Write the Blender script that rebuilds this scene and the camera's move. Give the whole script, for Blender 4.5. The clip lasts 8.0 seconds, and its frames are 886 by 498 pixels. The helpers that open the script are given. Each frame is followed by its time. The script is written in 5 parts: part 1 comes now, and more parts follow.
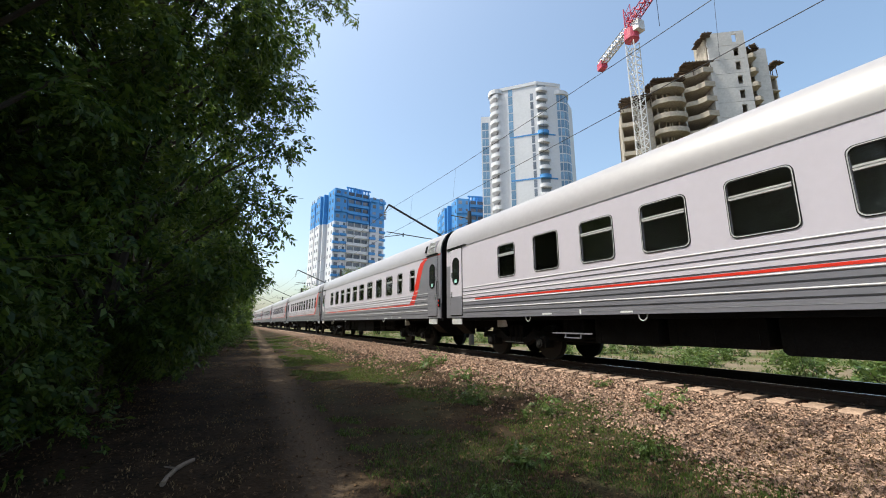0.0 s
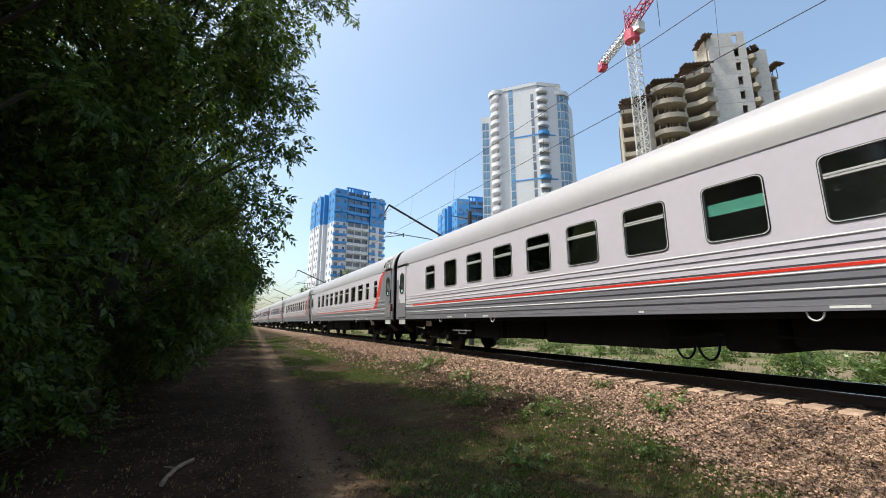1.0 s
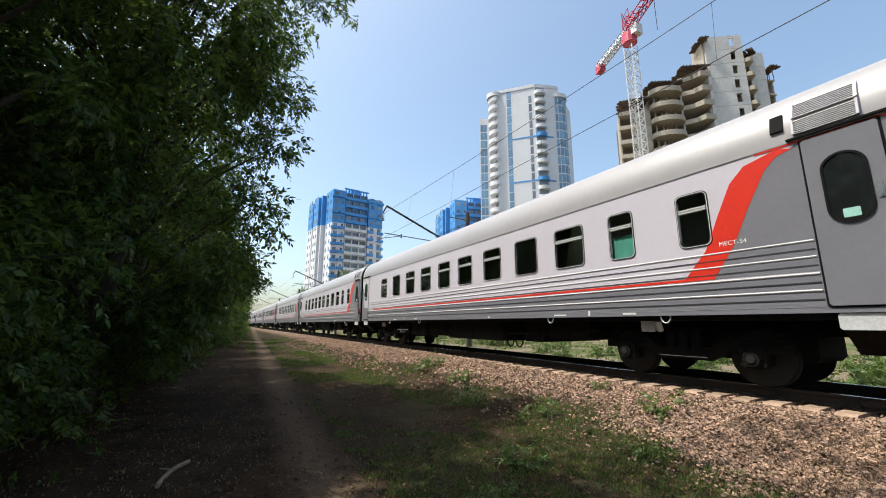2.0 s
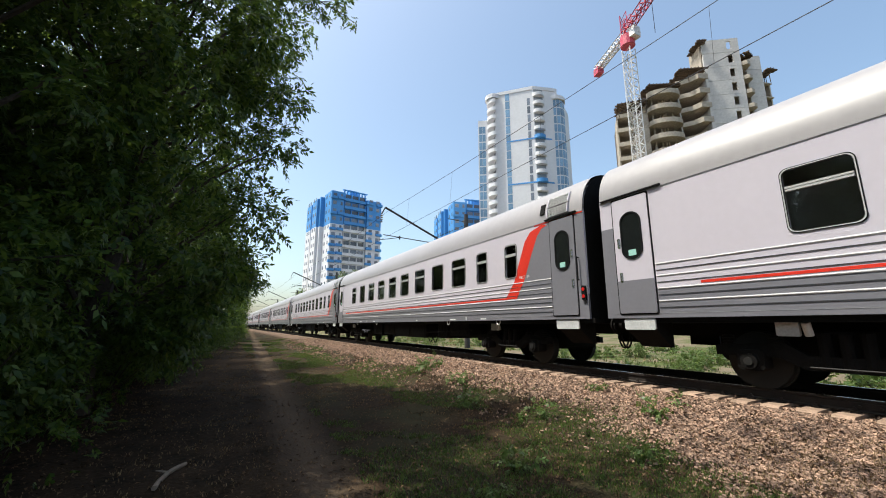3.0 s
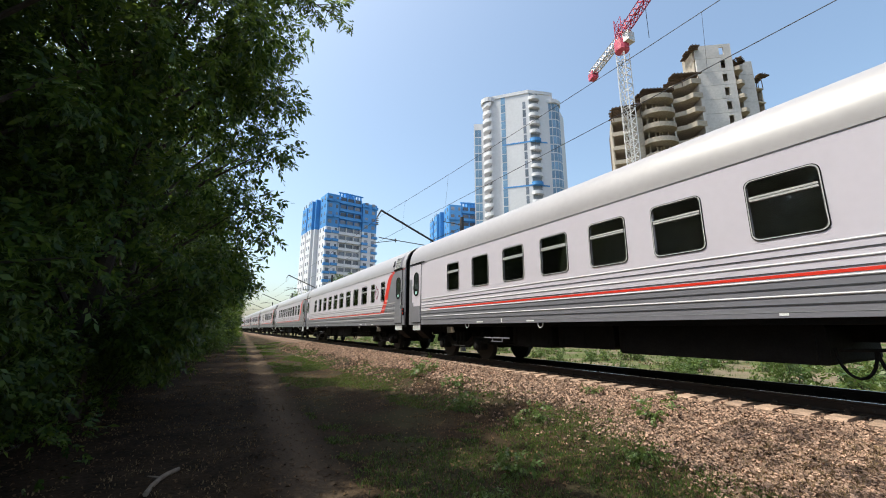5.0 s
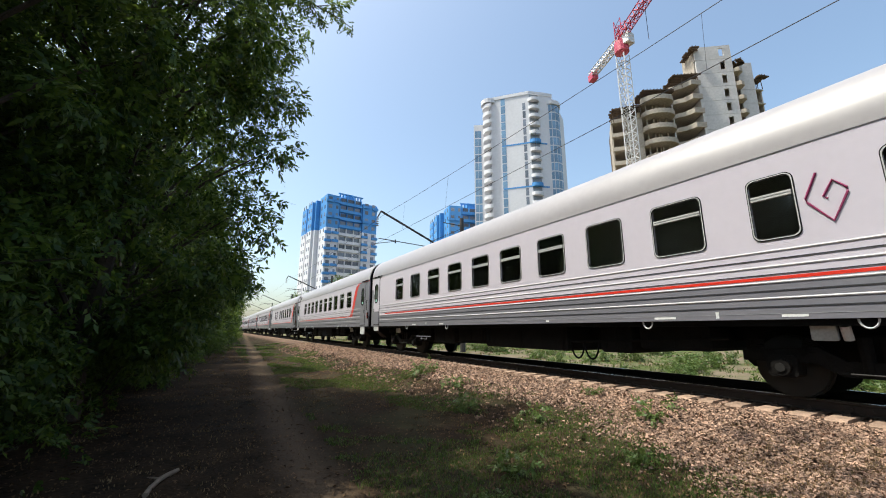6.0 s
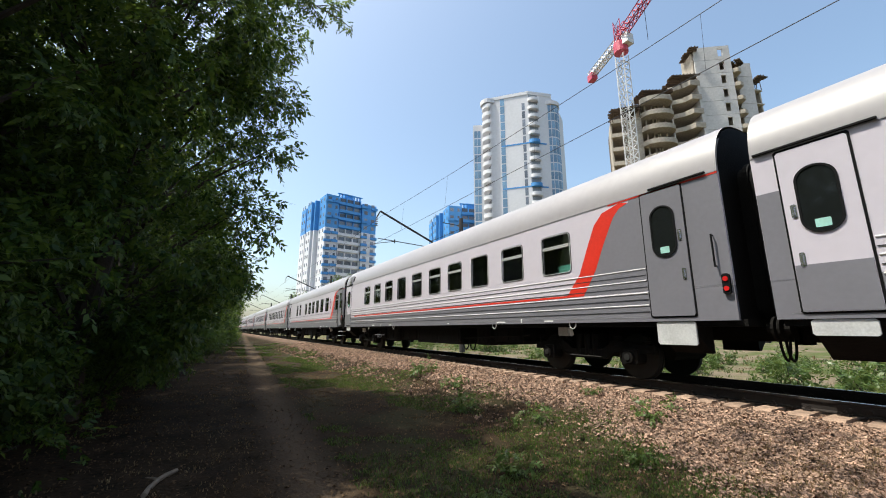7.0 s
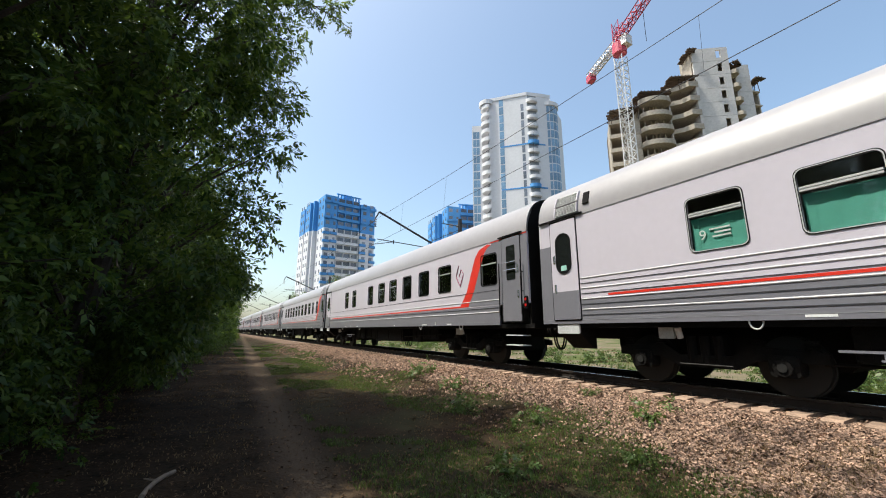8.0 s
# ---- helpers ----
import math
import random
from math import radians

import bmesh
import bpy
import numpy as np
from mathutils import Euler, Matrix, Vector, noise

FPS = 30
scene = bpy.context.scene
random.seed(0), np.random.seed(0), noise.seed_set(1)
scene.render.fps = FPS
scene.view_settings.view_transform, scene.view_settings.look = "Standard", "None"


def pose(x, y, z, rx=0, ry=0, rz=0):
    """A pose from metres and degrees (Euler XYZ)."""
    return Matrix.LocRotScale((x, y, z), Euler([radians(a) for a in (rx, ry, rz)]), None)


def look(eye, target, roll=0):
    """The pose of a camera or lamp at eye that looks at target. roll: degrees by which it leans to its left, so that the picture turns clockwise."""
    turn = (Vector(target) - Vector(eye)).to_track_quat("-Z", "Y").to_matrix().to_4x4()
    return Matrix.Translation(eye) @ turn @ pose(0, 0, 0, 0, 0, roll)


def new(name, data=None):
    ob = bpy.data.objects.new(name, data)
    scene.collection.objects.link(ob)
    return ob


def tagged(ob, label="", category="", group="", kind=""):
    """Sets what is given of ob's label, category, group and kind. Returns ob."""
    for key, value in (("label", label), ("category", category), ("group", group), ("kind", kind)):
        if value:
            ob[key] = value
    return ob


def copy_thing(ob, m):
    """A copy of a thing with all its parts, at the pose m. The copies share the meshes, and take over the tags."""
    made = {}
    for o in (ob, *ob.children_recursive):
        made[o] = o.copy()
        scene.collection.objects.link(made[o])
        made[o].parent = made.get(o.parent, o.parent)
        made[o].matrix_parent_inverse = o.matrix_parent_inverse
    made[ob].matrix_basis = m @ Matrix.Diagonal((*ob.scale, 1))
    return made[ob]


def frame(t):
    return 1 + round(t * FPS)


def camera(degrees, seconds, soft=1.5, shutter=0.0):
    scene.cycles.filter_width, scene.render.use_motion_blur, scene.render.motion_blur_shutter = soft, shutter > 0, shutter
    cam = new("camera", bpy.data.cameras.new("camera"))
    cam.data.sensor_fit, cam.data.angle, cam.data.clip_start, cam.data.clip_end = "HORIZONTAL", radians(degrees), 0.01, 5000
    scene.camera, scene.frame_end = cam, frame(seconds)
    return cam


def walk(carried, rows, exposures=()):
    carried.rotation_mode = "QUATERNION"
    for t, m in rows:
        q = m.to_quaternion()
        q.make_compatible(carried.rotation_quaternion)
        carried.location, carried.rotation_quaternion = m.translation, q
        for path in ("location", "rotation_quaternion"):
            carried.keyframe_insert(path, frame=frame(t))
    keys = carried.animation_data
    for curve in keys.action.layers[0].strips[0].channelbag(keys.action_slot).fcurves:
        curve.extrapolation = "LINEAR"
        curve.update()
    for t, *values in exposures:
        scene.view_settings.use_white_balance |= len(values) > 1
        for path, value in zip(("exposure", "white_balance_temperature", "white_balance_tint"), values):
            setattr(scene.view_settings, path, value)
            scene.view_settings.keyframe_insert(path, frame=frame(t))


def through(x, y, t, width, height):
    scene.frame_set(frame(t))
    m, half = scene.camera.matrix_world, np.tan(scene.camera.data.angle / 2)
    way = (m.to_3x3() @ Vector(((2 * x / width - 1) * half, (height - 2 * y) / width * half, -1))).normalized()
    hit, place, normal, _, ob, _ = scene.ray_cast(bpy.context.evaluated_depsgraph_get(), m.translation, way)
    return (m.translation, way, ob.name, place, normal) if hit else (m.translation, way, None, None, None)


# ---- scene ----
cam = camera(97.94, 8.0, 1.0, 0.0)


def aim(yaw, pitch, roll=0.0):
    """The pose of the hand-held camera: degrees right of the track's direction, up, and leaning."""
    return pose(0, 0, 1.056, 90 + pitch, 0, -yaw) @ pose(0, 0, 0, 0, 0, roll)


walk(cam, [(0.0, aim(28.83, 10.75, -0.10)), (0.5, aim(28.82, 10.75, -0.10)), (1.0, aim(28.81, 10.80, 0.0)),
           (1.5, aim(28.98, 10.86, 0.05)), (3.0, aim(29.37, 11.22, 0.15)), (3.5, aim(29.57, 11.24, 0.1)),
           (4.0, aim(29.86, 11.37, 0.0)), (4.5, aim(29.96, 11.54, 0.04)), (6.0, aim(30.02, 11.79, 0.10)),
           (6.5, aim(30.03, 11.84, 0.10)), (7.0, aim(30.13, 11.80, 0.11)), (7.5, aim(30.21, 11.83, 0.10)),
           (8.0, aim(30.30, 11.90, 0.11))],
     exposures=[(0.0, 0.84, 6650, 1), (8.0, 0.84, 6650, 1)])

# ---- light ----
SUN_AZ, SUN_EL = 297.0, 65.0      # compass-like: degrees from +y towards +x
sun_way = Vector((math.sin(radians(SUN_AZ)) * math.cos(radians(SUN_EL)),
                  math.cos(radians(SUN_AZ)) * math.cos(radians(SUN_EL)), math.sin(radians(SUN_EL))))
world = bpy.data.worlds.new("sky")
scene.world = world
world.use_nodes = True
wn = world.node_tree.nodes
sky = wn.new("ShaderNodeTexSky")
sky.sky_type, sky.sun_disc = "NISHITA", False
sky.sun_elevation, sky.sun_rotation = radians(SUN_EL), radians(SUN_AZ)
sky.air_density, sky.dust_density, sky.ozone_density = 1.0, 3.2, 1.0
wn["Background"].inputs["Strength"].default_value = 0.15
world.node_tree.links.new(sky.outputs[0], wn["Background"].inputs["Color"])
sun = new("sun", bpy.data.lights.new("sun", "SUN"))
sun.data.energy, sun.data.angle, sun.data.color = 3.5, radians(0.6), (1.0, 0.95, 0.90)
sun.matrix_world = look(sun_way * 100, (0, 0, 0))


# ---- materials ----
def mat(name, color, rough=0.6, metal=0.0, vary=0.15, scale=3.0, bump=0.0, bscale=40.0, color2=None, spec=0.5, per_object=0.0, per_island=0.0, coat=0.0):
    """Painted or natural surface: two scales of noise between two colours, fine relief, and piece-to-piece variation."""
    m = bpy.data.materials.new(name)
    m.use_nodes = True
    n, l = m.node_tree.nodes, m.node_tree.links
    b = n["Principled BSDF"]
    b.inputs["Roughness"].default_value, b.inputs["Metallic"].default_value = rough, metal
    b.inputs["Specular IOR Level"].default_value = spec
    b.inputs["Coat Weight"].default_value = coat
    co = n.new("ShaderNodeTexCoord")
    n1, n2 = n.new("ShaderNodeTexNoise"), n.new("ShaderNodeTexNoise")
    for t, s, d in ((n1, scale, 6), (n2, scale * 9, 4)):
        t.inputs["Scale"].default_value, t.inputs["Detail"].default_value = s, d
        l.new(co.outputs["Object"], t.inputs["Vector"])
    add = n.new("ShaderNodeMath")
    add.operation = "ADD"
    l.new(n1.outputs["Fac"], add.inputs[0])
    l.new(n2.outputs["Fac"], add.inputs[1])
    mr = n.new("ShaderNodeMapRange")
    mr.inputs["From Min"].default_value, mr.inputs["From Max"].default_value = 0.7, 1.3
    l.new(add.outputs[0], mr.inputs["Value"])
    mix = n.new("ShaderNodeMix")
    mix.data_type = "RGBA"
    c2 = color2 or [c * (1 - vary) for c in color]
    c1 = color if color2 else [min(1, c * (1 + vary * 0.6)) for c in color]
    mix.inputs["A"].default_value, mix.inputs["B"].default_value = (*c1[:3], 1), (*c2[:3], 1)
    l.new(mr.outputs[0], mix.inputs["Factor"])
    out = mix.outputs["Result"]
    for amount, node in ((per_object, "ShaderNodeObjectInfo"), (per_island, "ShaderNodeNewGeometry")):
        if amount:
            info = n.new(node)
            hsv = n.new("ShaderNodeHueSaturation")
            vr = n.new("ShaderNodeMapRange")
            vr.inputs["To Min"].default_value, vr.inputs["To Max"].default_value = 1 - amount, 1 + amount
            l.new(info.outputs["Random" if amount == per_object and node.endswith("Info") else "Random Per Island"], vr.inputs["Value"])
            l.new(vr.outputs[0], hsv.inputs["Value"])
            l.new(out, hsv.inputs["Color"])
            out = hsv.outputs["Color"]
    l.new(out, b.inputs["Base Color"])
    if bump:
        nb = n.new("ShaderNodeTexNoise")
        nb.inputs["Scale"].default_value, nb.inputs["Detail"].default_value = bscale, 5
        l.new(co.outputs["Object"], nb.inputs["Vector"])
        bu = n.new("ShaderNodeBump")
        bu.inputs["Strength"].default_value, bu.inputs["Distance"].default_value = min(1, bump), 0.02
        l.new(nb.outputs["Fac"], bu.inputs["Height"])
        l.new(bu.outputs[0], b.inputs["Normal"])
    return m


def glass_mat(name, tint, rough=0.03):
    """A tinted pane: what is behind it shows through, the sky mirrors in it by Fresnel."""
    m = bpy.data.materials.new(name)
    m.use_nodes = True
    n, l = m.node_tree.nodes, m.node_tree.links
    n.remove(n["Principled BSDF"])
    tr, gl, fr, mx = (n.new(k) for k in ("ShaderNodeBsdfTransparent", "ShaderNodeBsdfGlossy", "ShaderNodeFresnel", "ShaderNodeMixShader"))
    tr.inputs["Color"].default_value = (*tint, 1)
    gl.inputs["Roughness"].default_value = rough
    gl.inputs["Color"].default_value = (0.9, 0.9, 0.9, 1)
    fr.inputs["IOR"].default_value = 1.45
    l.new(fr.outputs[0], mx.inputs[0])
    l.new(tr.outputs[0], mx.inputs[1])
    l.new(gl.outputs[0], mx.inputs[2])
    l.new(mx.outputs[0], n["Material Output"].inputs[0])
    return m


def leaf_mat(name, c1, c2, through=0.45):
    m = bpy.data.materials.new(name)
    m.use_nodes = True
    n, l = m.node_tree.nodes, m.node_tree.links
    b = n["Principled BSDF"]
    b.inputs["Roughness"].default_value = 0.38
    b.inputs["Specular IOR Level"].default_value = 0.28
    geo, mix = n.new("ShaderNodeNewGeometry"), n.new("ShaderNodeMix")
    mix.data_type = "RGBA"
    mix.inputs["A"].default_value, mix.inputs["B"].default_value = (*c1, 1), (*c2, 1)
    l.new(geo.outputs["Random Per Island"], mix.inputs["Factor"])
    l.new(mix.outputs["Result"], b.inputs["Base Color"])
    tl = n.new("ShaderNodeBsdfTranslucent")
    hs = n.new("ShaderNodeHueSaturation")
    hs.inputs["Hue"].default_value, hs.inputs["Value"].default_value = 0.47, 2.2
    l.new(mix.outputs["Result"], hs.inputs["Color"])
    l.new(hs.outputs[0], tl.inputs["Color"])
    ms = n.new("ShaderNodeMixShader")
    ms.inputs[0].default_value = through
    l.new(b.outputs[0], ms.inputs[1])
    l.new(tl.outputs[0], ms.inputs[2])
    l.new(ms.outputs[0], n["Material Output"].inputs[0])
    return m


LIGHT = mat("light_grey_coach_paint", (0.58, 0.535, 0.60), 0.30, vary=0.03, scale=0.8, bump=0.015, bscale=1.5, coat=0.25)
DARK = mat("dark_grey_coach_paint", (0.19, 0.185, 0.21), 0.33, vary=0.06, scale=1.5, bump=0.03, bscale=3, coat=0.2)
ROOF = mat("silver_roof_paint", (0.32, 0.30, 0.31), 0.38, vary=0.06, scale=0.7, bump=0.03, bscale=1.5)
RED = mat("red_livery_paint", (0.66, 0.035, 0.02), 0.35, vary=0.1, scale=2)
RIB = mat("pale_rib_paint", (0.62, 0.61, 0.62), 0.22, vary=0.05, coat=0.3)
RUBBER = mat("black_rubber", (0.006, 0.006, 0.0065), 0.75, vary=0.3, scale=6, bump=0.2, bscale=20, spec=0.12)
# Near-black: grime and wear, deepened by the shade under the coaches.
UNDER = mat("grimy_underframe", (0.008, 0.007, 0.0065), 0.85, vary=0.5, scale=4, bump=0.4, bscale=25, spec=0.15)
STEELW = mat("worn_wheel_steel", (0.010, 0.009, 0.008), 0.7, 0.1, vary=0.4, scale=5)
FRAME = mat("pale_window_frame", (0.46, 0.46, 0.46), 0.35, vary=0.1)
CHROME = mat("bare_aluminium", (0.62, 0.62, 0.63), 0.25, 0.9, vary=0.1)
WHITE = mat("white_marking_paint", (0.75, 0.75, 0.74), 0.5, vary=0.1)
STEP = mat("pale_step_panel", (0.55, 0.55, 0.55), 0.5, vary=0.2, scale=3)
REDLAMP = mat("red_lamp_lens", (0.55, 0.02, 0.02), 0.15, vary=0.1)
CURTAIN = mat("teal_curtain", (0.10, 0.36, 0.29), 0.8, vary=0.15, scale=5)
INSIDE = mat("beige_interior", (0.42, 0.40, 0.36), 0.9, vary=0.2)
PANE = glass_mat("tinted_window_glass", (0.92, 0.94, 0.93))
GROUND_RUST = mat("rusty_rail_steel", (0.020, 0.013, 0.010), 0.9, 0.0, vary=0.4, scale=8)
RAILTOP = mat("polished_rail_head", (0.35, 0.34, 0.34), 0.25, 1.0, vary=0.1)
SLEEPER = mat("weathered_sleeper_concrete", (0.29, 0.195, 0.14), 0.9, vary=0.4, scale=5, bump=0.4, bscale=60, per_object=0.15)
STONE = mat("brown_ballast_stone", (0.35, 0.222, 0.155), 0.9, vary=0.35, scale=9, color2=(0.14, 0.09, 0.065), per_island=0.6)
BARK = mat("grey_brown_bark", (0.05, 0.038, 0.028), 0.95, vary=0.5, scale=7, bump=1.0, bscale=22)
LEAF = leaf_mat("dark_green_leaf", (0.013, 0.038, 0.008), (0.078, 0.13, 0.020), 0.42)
# Lit copy of the leaf: sunlight is put into its paler green.
LEAF_LIT = leaf_mat("sunlit_green_leaf", (0.05, 0.095, 0.022), (0.10, 0.14, 0.04), 0.3)
GRASS = leaf_mat("grass_blade", (0.032, 0.07, 0.013), (0.09, 0.13, 0.032), 0.3)
STRAW = leaf_mat("dry_grass_blade", (0.09, 0.064, 0.034), (0.26, 0.19, 0.10), 0.15)
TWIG = mat("fallen_twig", (0.2, 0.15, 0.11), 0.9, vary=0.3, scale=15, bump=0.5)
CONC = mat("raw_concrete", (0.44, 0.38, 0.31), 0.9, vary=0.25, scale=0.25, bump=0.2, bscale=3)
CONCP = mat("pale_concrete_panel", (0.58, 0.55, 0.53), 0.9, vary=0.15, scale=0.3, bump=0.1, bscale=3)
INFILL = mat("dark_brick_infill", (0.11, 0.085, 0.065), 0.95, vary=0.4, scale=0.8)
LITTER = leaf_mat("dead_leaf", (0.022, 0.014, 0.008), (0.14, 0.092, 0.052), 0.1)
for dead in (LITTER, STRAW):
    dead.node_tree.nodes["Principled BSDF"].inputs["Roughness"].default_value = 0.95
    dead.node_tree.nodes["Principled BSDF"].inputs["Specular IOR Level"].default_value = 0.05
TIMBER = mat("formwork_timber", (0.085, 0.055, 0.035), 0.9, vary=0.4, scale=1.0)
WALLW = mat("white_facade_render", (0.70, 0.69, 0.71), 0.85, vary=0.07, scale=0.15)
WALLB = mat("blue_facade_panel", (0.07, 0.28, 0.62), 0.6, vary=0.15, scale=0.2)
WINF = mat("far_window_glass", (0.19, 0.21, 0.25), 0.12, vary=0.4, scale=0.4, per_object=0.5)
WINB = mat("blue_curtain_glass", (0.20, 0.33, 0.48), 0.15, vary=0.25, scale=0.3, per_object=0.25)
CRANEW = mat("white_crane_paint", (0.72, 0.70, 0.70), 0.5, vary=0.1)
CRANER = mat("red_crane_paint", (0.55, 0.07, 0.12), 0.5, vary=0.15)
MAST = mat("dark_mast_steel", (0.05, 0.045, 0.045), 0.7, 0.2, vary=0.3)
WIRE = mat("overhead_wire", (0.035, 0.035, 0.04), 0.5, 0.5)
INSUL = mat("brown_insulator", (0.08, 0.05, 0.04), 0.3)


# ---- building helpers ----
def part(name, bm, material, parent=None, label="", smooth=False):
    me = bpy.data.meshes.new(name)
    bmesh.ops.recalc_face_normals(bm, faces=bm.faces)
    bm.to_mesh(me)
    bm.free()
    me.materials.append(material)
    if smooth:
        me.polygons.foreach_set("use_smooth", [True] * len(me.polygons))
    ob = new(name, me)
    if parent is not None:
        ob.parent = parent
    if label:
        ob["label"] = label
    return ob


def share(ob, m, parent=None):
    """Another object on the same mesh."""
    o = new(ob.name.split(".")[0], ob.data)
    o.visible_shadow = ob.visible_shadow
    o.parent = parent or ob.parent
    o.matrix_basis = m
    if "label" in ob:
        o["label"] = ob["label"]
    return o


def box(bm, x0, x1, y0, y1, z0, z1):
    v = [bm.verts.new((x, y, z)) for z in (z0, z1) for y in (y0, y1) for x in (x0, x1)]
    for f in ((0, 2, 3, 1), (4, 5, 7, 6), (0, 1, 5, 4), (2, 6, 7, 3), (0, 4, 6, 2), (1, 3, 7, 5)):
        bm.faces.new([v[i] for i in f])
    return v


def bevel_box(bm, x0, x1, y0, y1, z0, z1, r=0.02):
    """A box with chamfered upright and level edges along x."""
    prism(bm, [(y0 + r, z0), (y1 - r, z0), (y1, z0 + r), (y1, z1 - r), (y1 - r, z1), (y0 + r, z1), (y0, z1 - r), (y0, z0 + r)], x0, x1, "x")


def prism(bm, poly, a, b, axis="x"):
    """A 2D outline pushed from a to b along an axis."""
    def place(p, h):
        return {"x": (h, p[0], p[1]), "y": (p[0], h, p[1]), "z": (p[0], p[1], h)}[axis]
    lo = [bm.verts.new(place(p, a)) for p in poly]
    hi = [bm.verts.new(place(p, b)) for p in poly]
    bm.faces.new(lo)
    bm.faces.new(hi[::-1])
    k = len(poly)
    for i in range(k):
        bm.faces.new((lo[i], hi[i], hi[(i + 1) % k], lo[(i + 1) % k]))


def ring(bm, outer, inner, a, b):
    """A frame between two outlines of equal count, from x = a to x = b."""
    k = len(outer)
    v = [[bm.verts.new((h, p[0], p[1])) for p in poly] for poly, h in ((outer, a), (outer, b), (inner, a), (inner, b))]
    for i in range(k):
        j = (i + 1) % k
        bm.faces.new((v[0][i], v[0][j], v[1][j], v[1][i]))
        bm.faces.new((v[2][j], v[2][i], v[3][i], v[3][j]))
        bm.faces.new((v[0][j], v[0][i], v[2][i], v[2][j]))
        bm.faces.new((v[1][i], v[1][j], v[3][j], v[3][i]))


def rounded(w, h, r, k=5):
    """A rounded rectangle about the origin."""
    out = []
    for cx, cy, a0 in ((w / 2 - r, h / 2 - r, 0), (-w / 2 + r, h / 2 - r, 90), (-w / 2 + r, -h / 2 + r, 180), (w / 2 - r, -h / 2 + r, 270)):
        for i in range(k + 1):
            a = radians(a0 + 90 * i / k)
            out.append((cx + r * math.cos(a), cy + r * math.sin(a)))
    return out


def tube(bm, p, q, r, n=6, r2=None):
    p, q = Vector(p), Vector(q)
    turn = (q - p).to_track_quat("Z", "Y").to_matrix()
    rings = []
    for c, rad in ((p, r), (q, r if r2 is None else r2)):
        rings.append([bm.verts.new(c + turn @ Vector((rad * math.cos(2 * math.pi * i / n), rad * math.sin(2 * math.pi * i / n), 0))) for i in range(n)])
    for i in range(n):
        j = (i + 1) % n
        bm.faces.new((rings[0][i], rings[0][j], rings[1][j], rings[1][i]))
    bm.faces.new(rings[0][::-1])
    bm.faces.new(rings[1])


def bent(bm, pts, r, n=6):
    """One tube along a bent line, its rings shared from leg to leg."""
    pts = [Vector(p) for p in pts]
    rings = []
    for i, p in enumerate(pts):
        d = (pts[min(i + 1, len(pts) - 1)] - pts[max(i - 1, 0)]).normalized()
        turn = d.to_track_quat("X", "Z").to_matrix()
        rings.append([bm.verts.new(p + turn @ Vector((0, r * math.cos(2 * math.pi * j / n), r * math.sin(2 * math.pi * j / n)))) for j in range(n)])
    for u, v in zip(rings, rings[1:]):
        for j in range(n):
            bm.faces.new((u[j], u[(j + 1) % n], v[(j + 1) % n], v[j]))
    bm.faces.new(rings[0][::-1])
    bm.faces.new(rings[-1])


def hang(k):
    """Angles of a half circle that hangs down."""
    return [math.pi * (1 + i / k) for i in range(k + 1)]


def quads(name, verts, faces, material, parent=None, smooth=False):
    me = bpy.data.meshes.new(name)
    me.from_pydata(verts, [], faces)
    me.materials.append(material)
    if smooth:
        me.polygons.foreach_set("use_smooth", [True] * len(me.polygons))
    ob = new(name, me)
    if parent is not None:
        ob.parent = parent
    return ob


def thing(name, m, label, category, group="", kind=""):
    e = new(name)
    e.matrix_basis = m
    e.empty_display_size = 0.3
    return tagged(e, label, category, group, kind)


# ---- ground ----
TRACK_X = 9.15


def path_x(y):
    return 0.9 + 0.052 * y


def ground_z(x, y):
    d = abs(x - TRACK_X)
    z = -0.66
    t = min(1, max(0, (4.4 - d) / 2.9))
    z += 0.425 * (0.6 * t + 0.4 * t * t * (3 - 2 * t))
    if x < 6.5:
        z += 0.05 * noise.noise((x * 0.7, y * 0.7, 0)) + 0.015 * noise.noise((x * 3, y * 3, 4))
        z -= 0.05 * math.exp(-((x - path_x(y)) / 0.35) ** 2)
        if x < -2:
            z += 0.12 * min(3, -2 - x)
    elif x > 12:
        z += 0.10 * noise.noise((x * 0.4, y * 0.4, 9)) + min(1.2, 0.03 * (x - 12))
    return z


def steps(*pieces):
    out = []
    for a, b, s in pieces:
        k = max(1, round((b - a) / s))
        out += [a + (b - a) * i / k for i in range(k)]
    return out + [pieces[-1][1]]


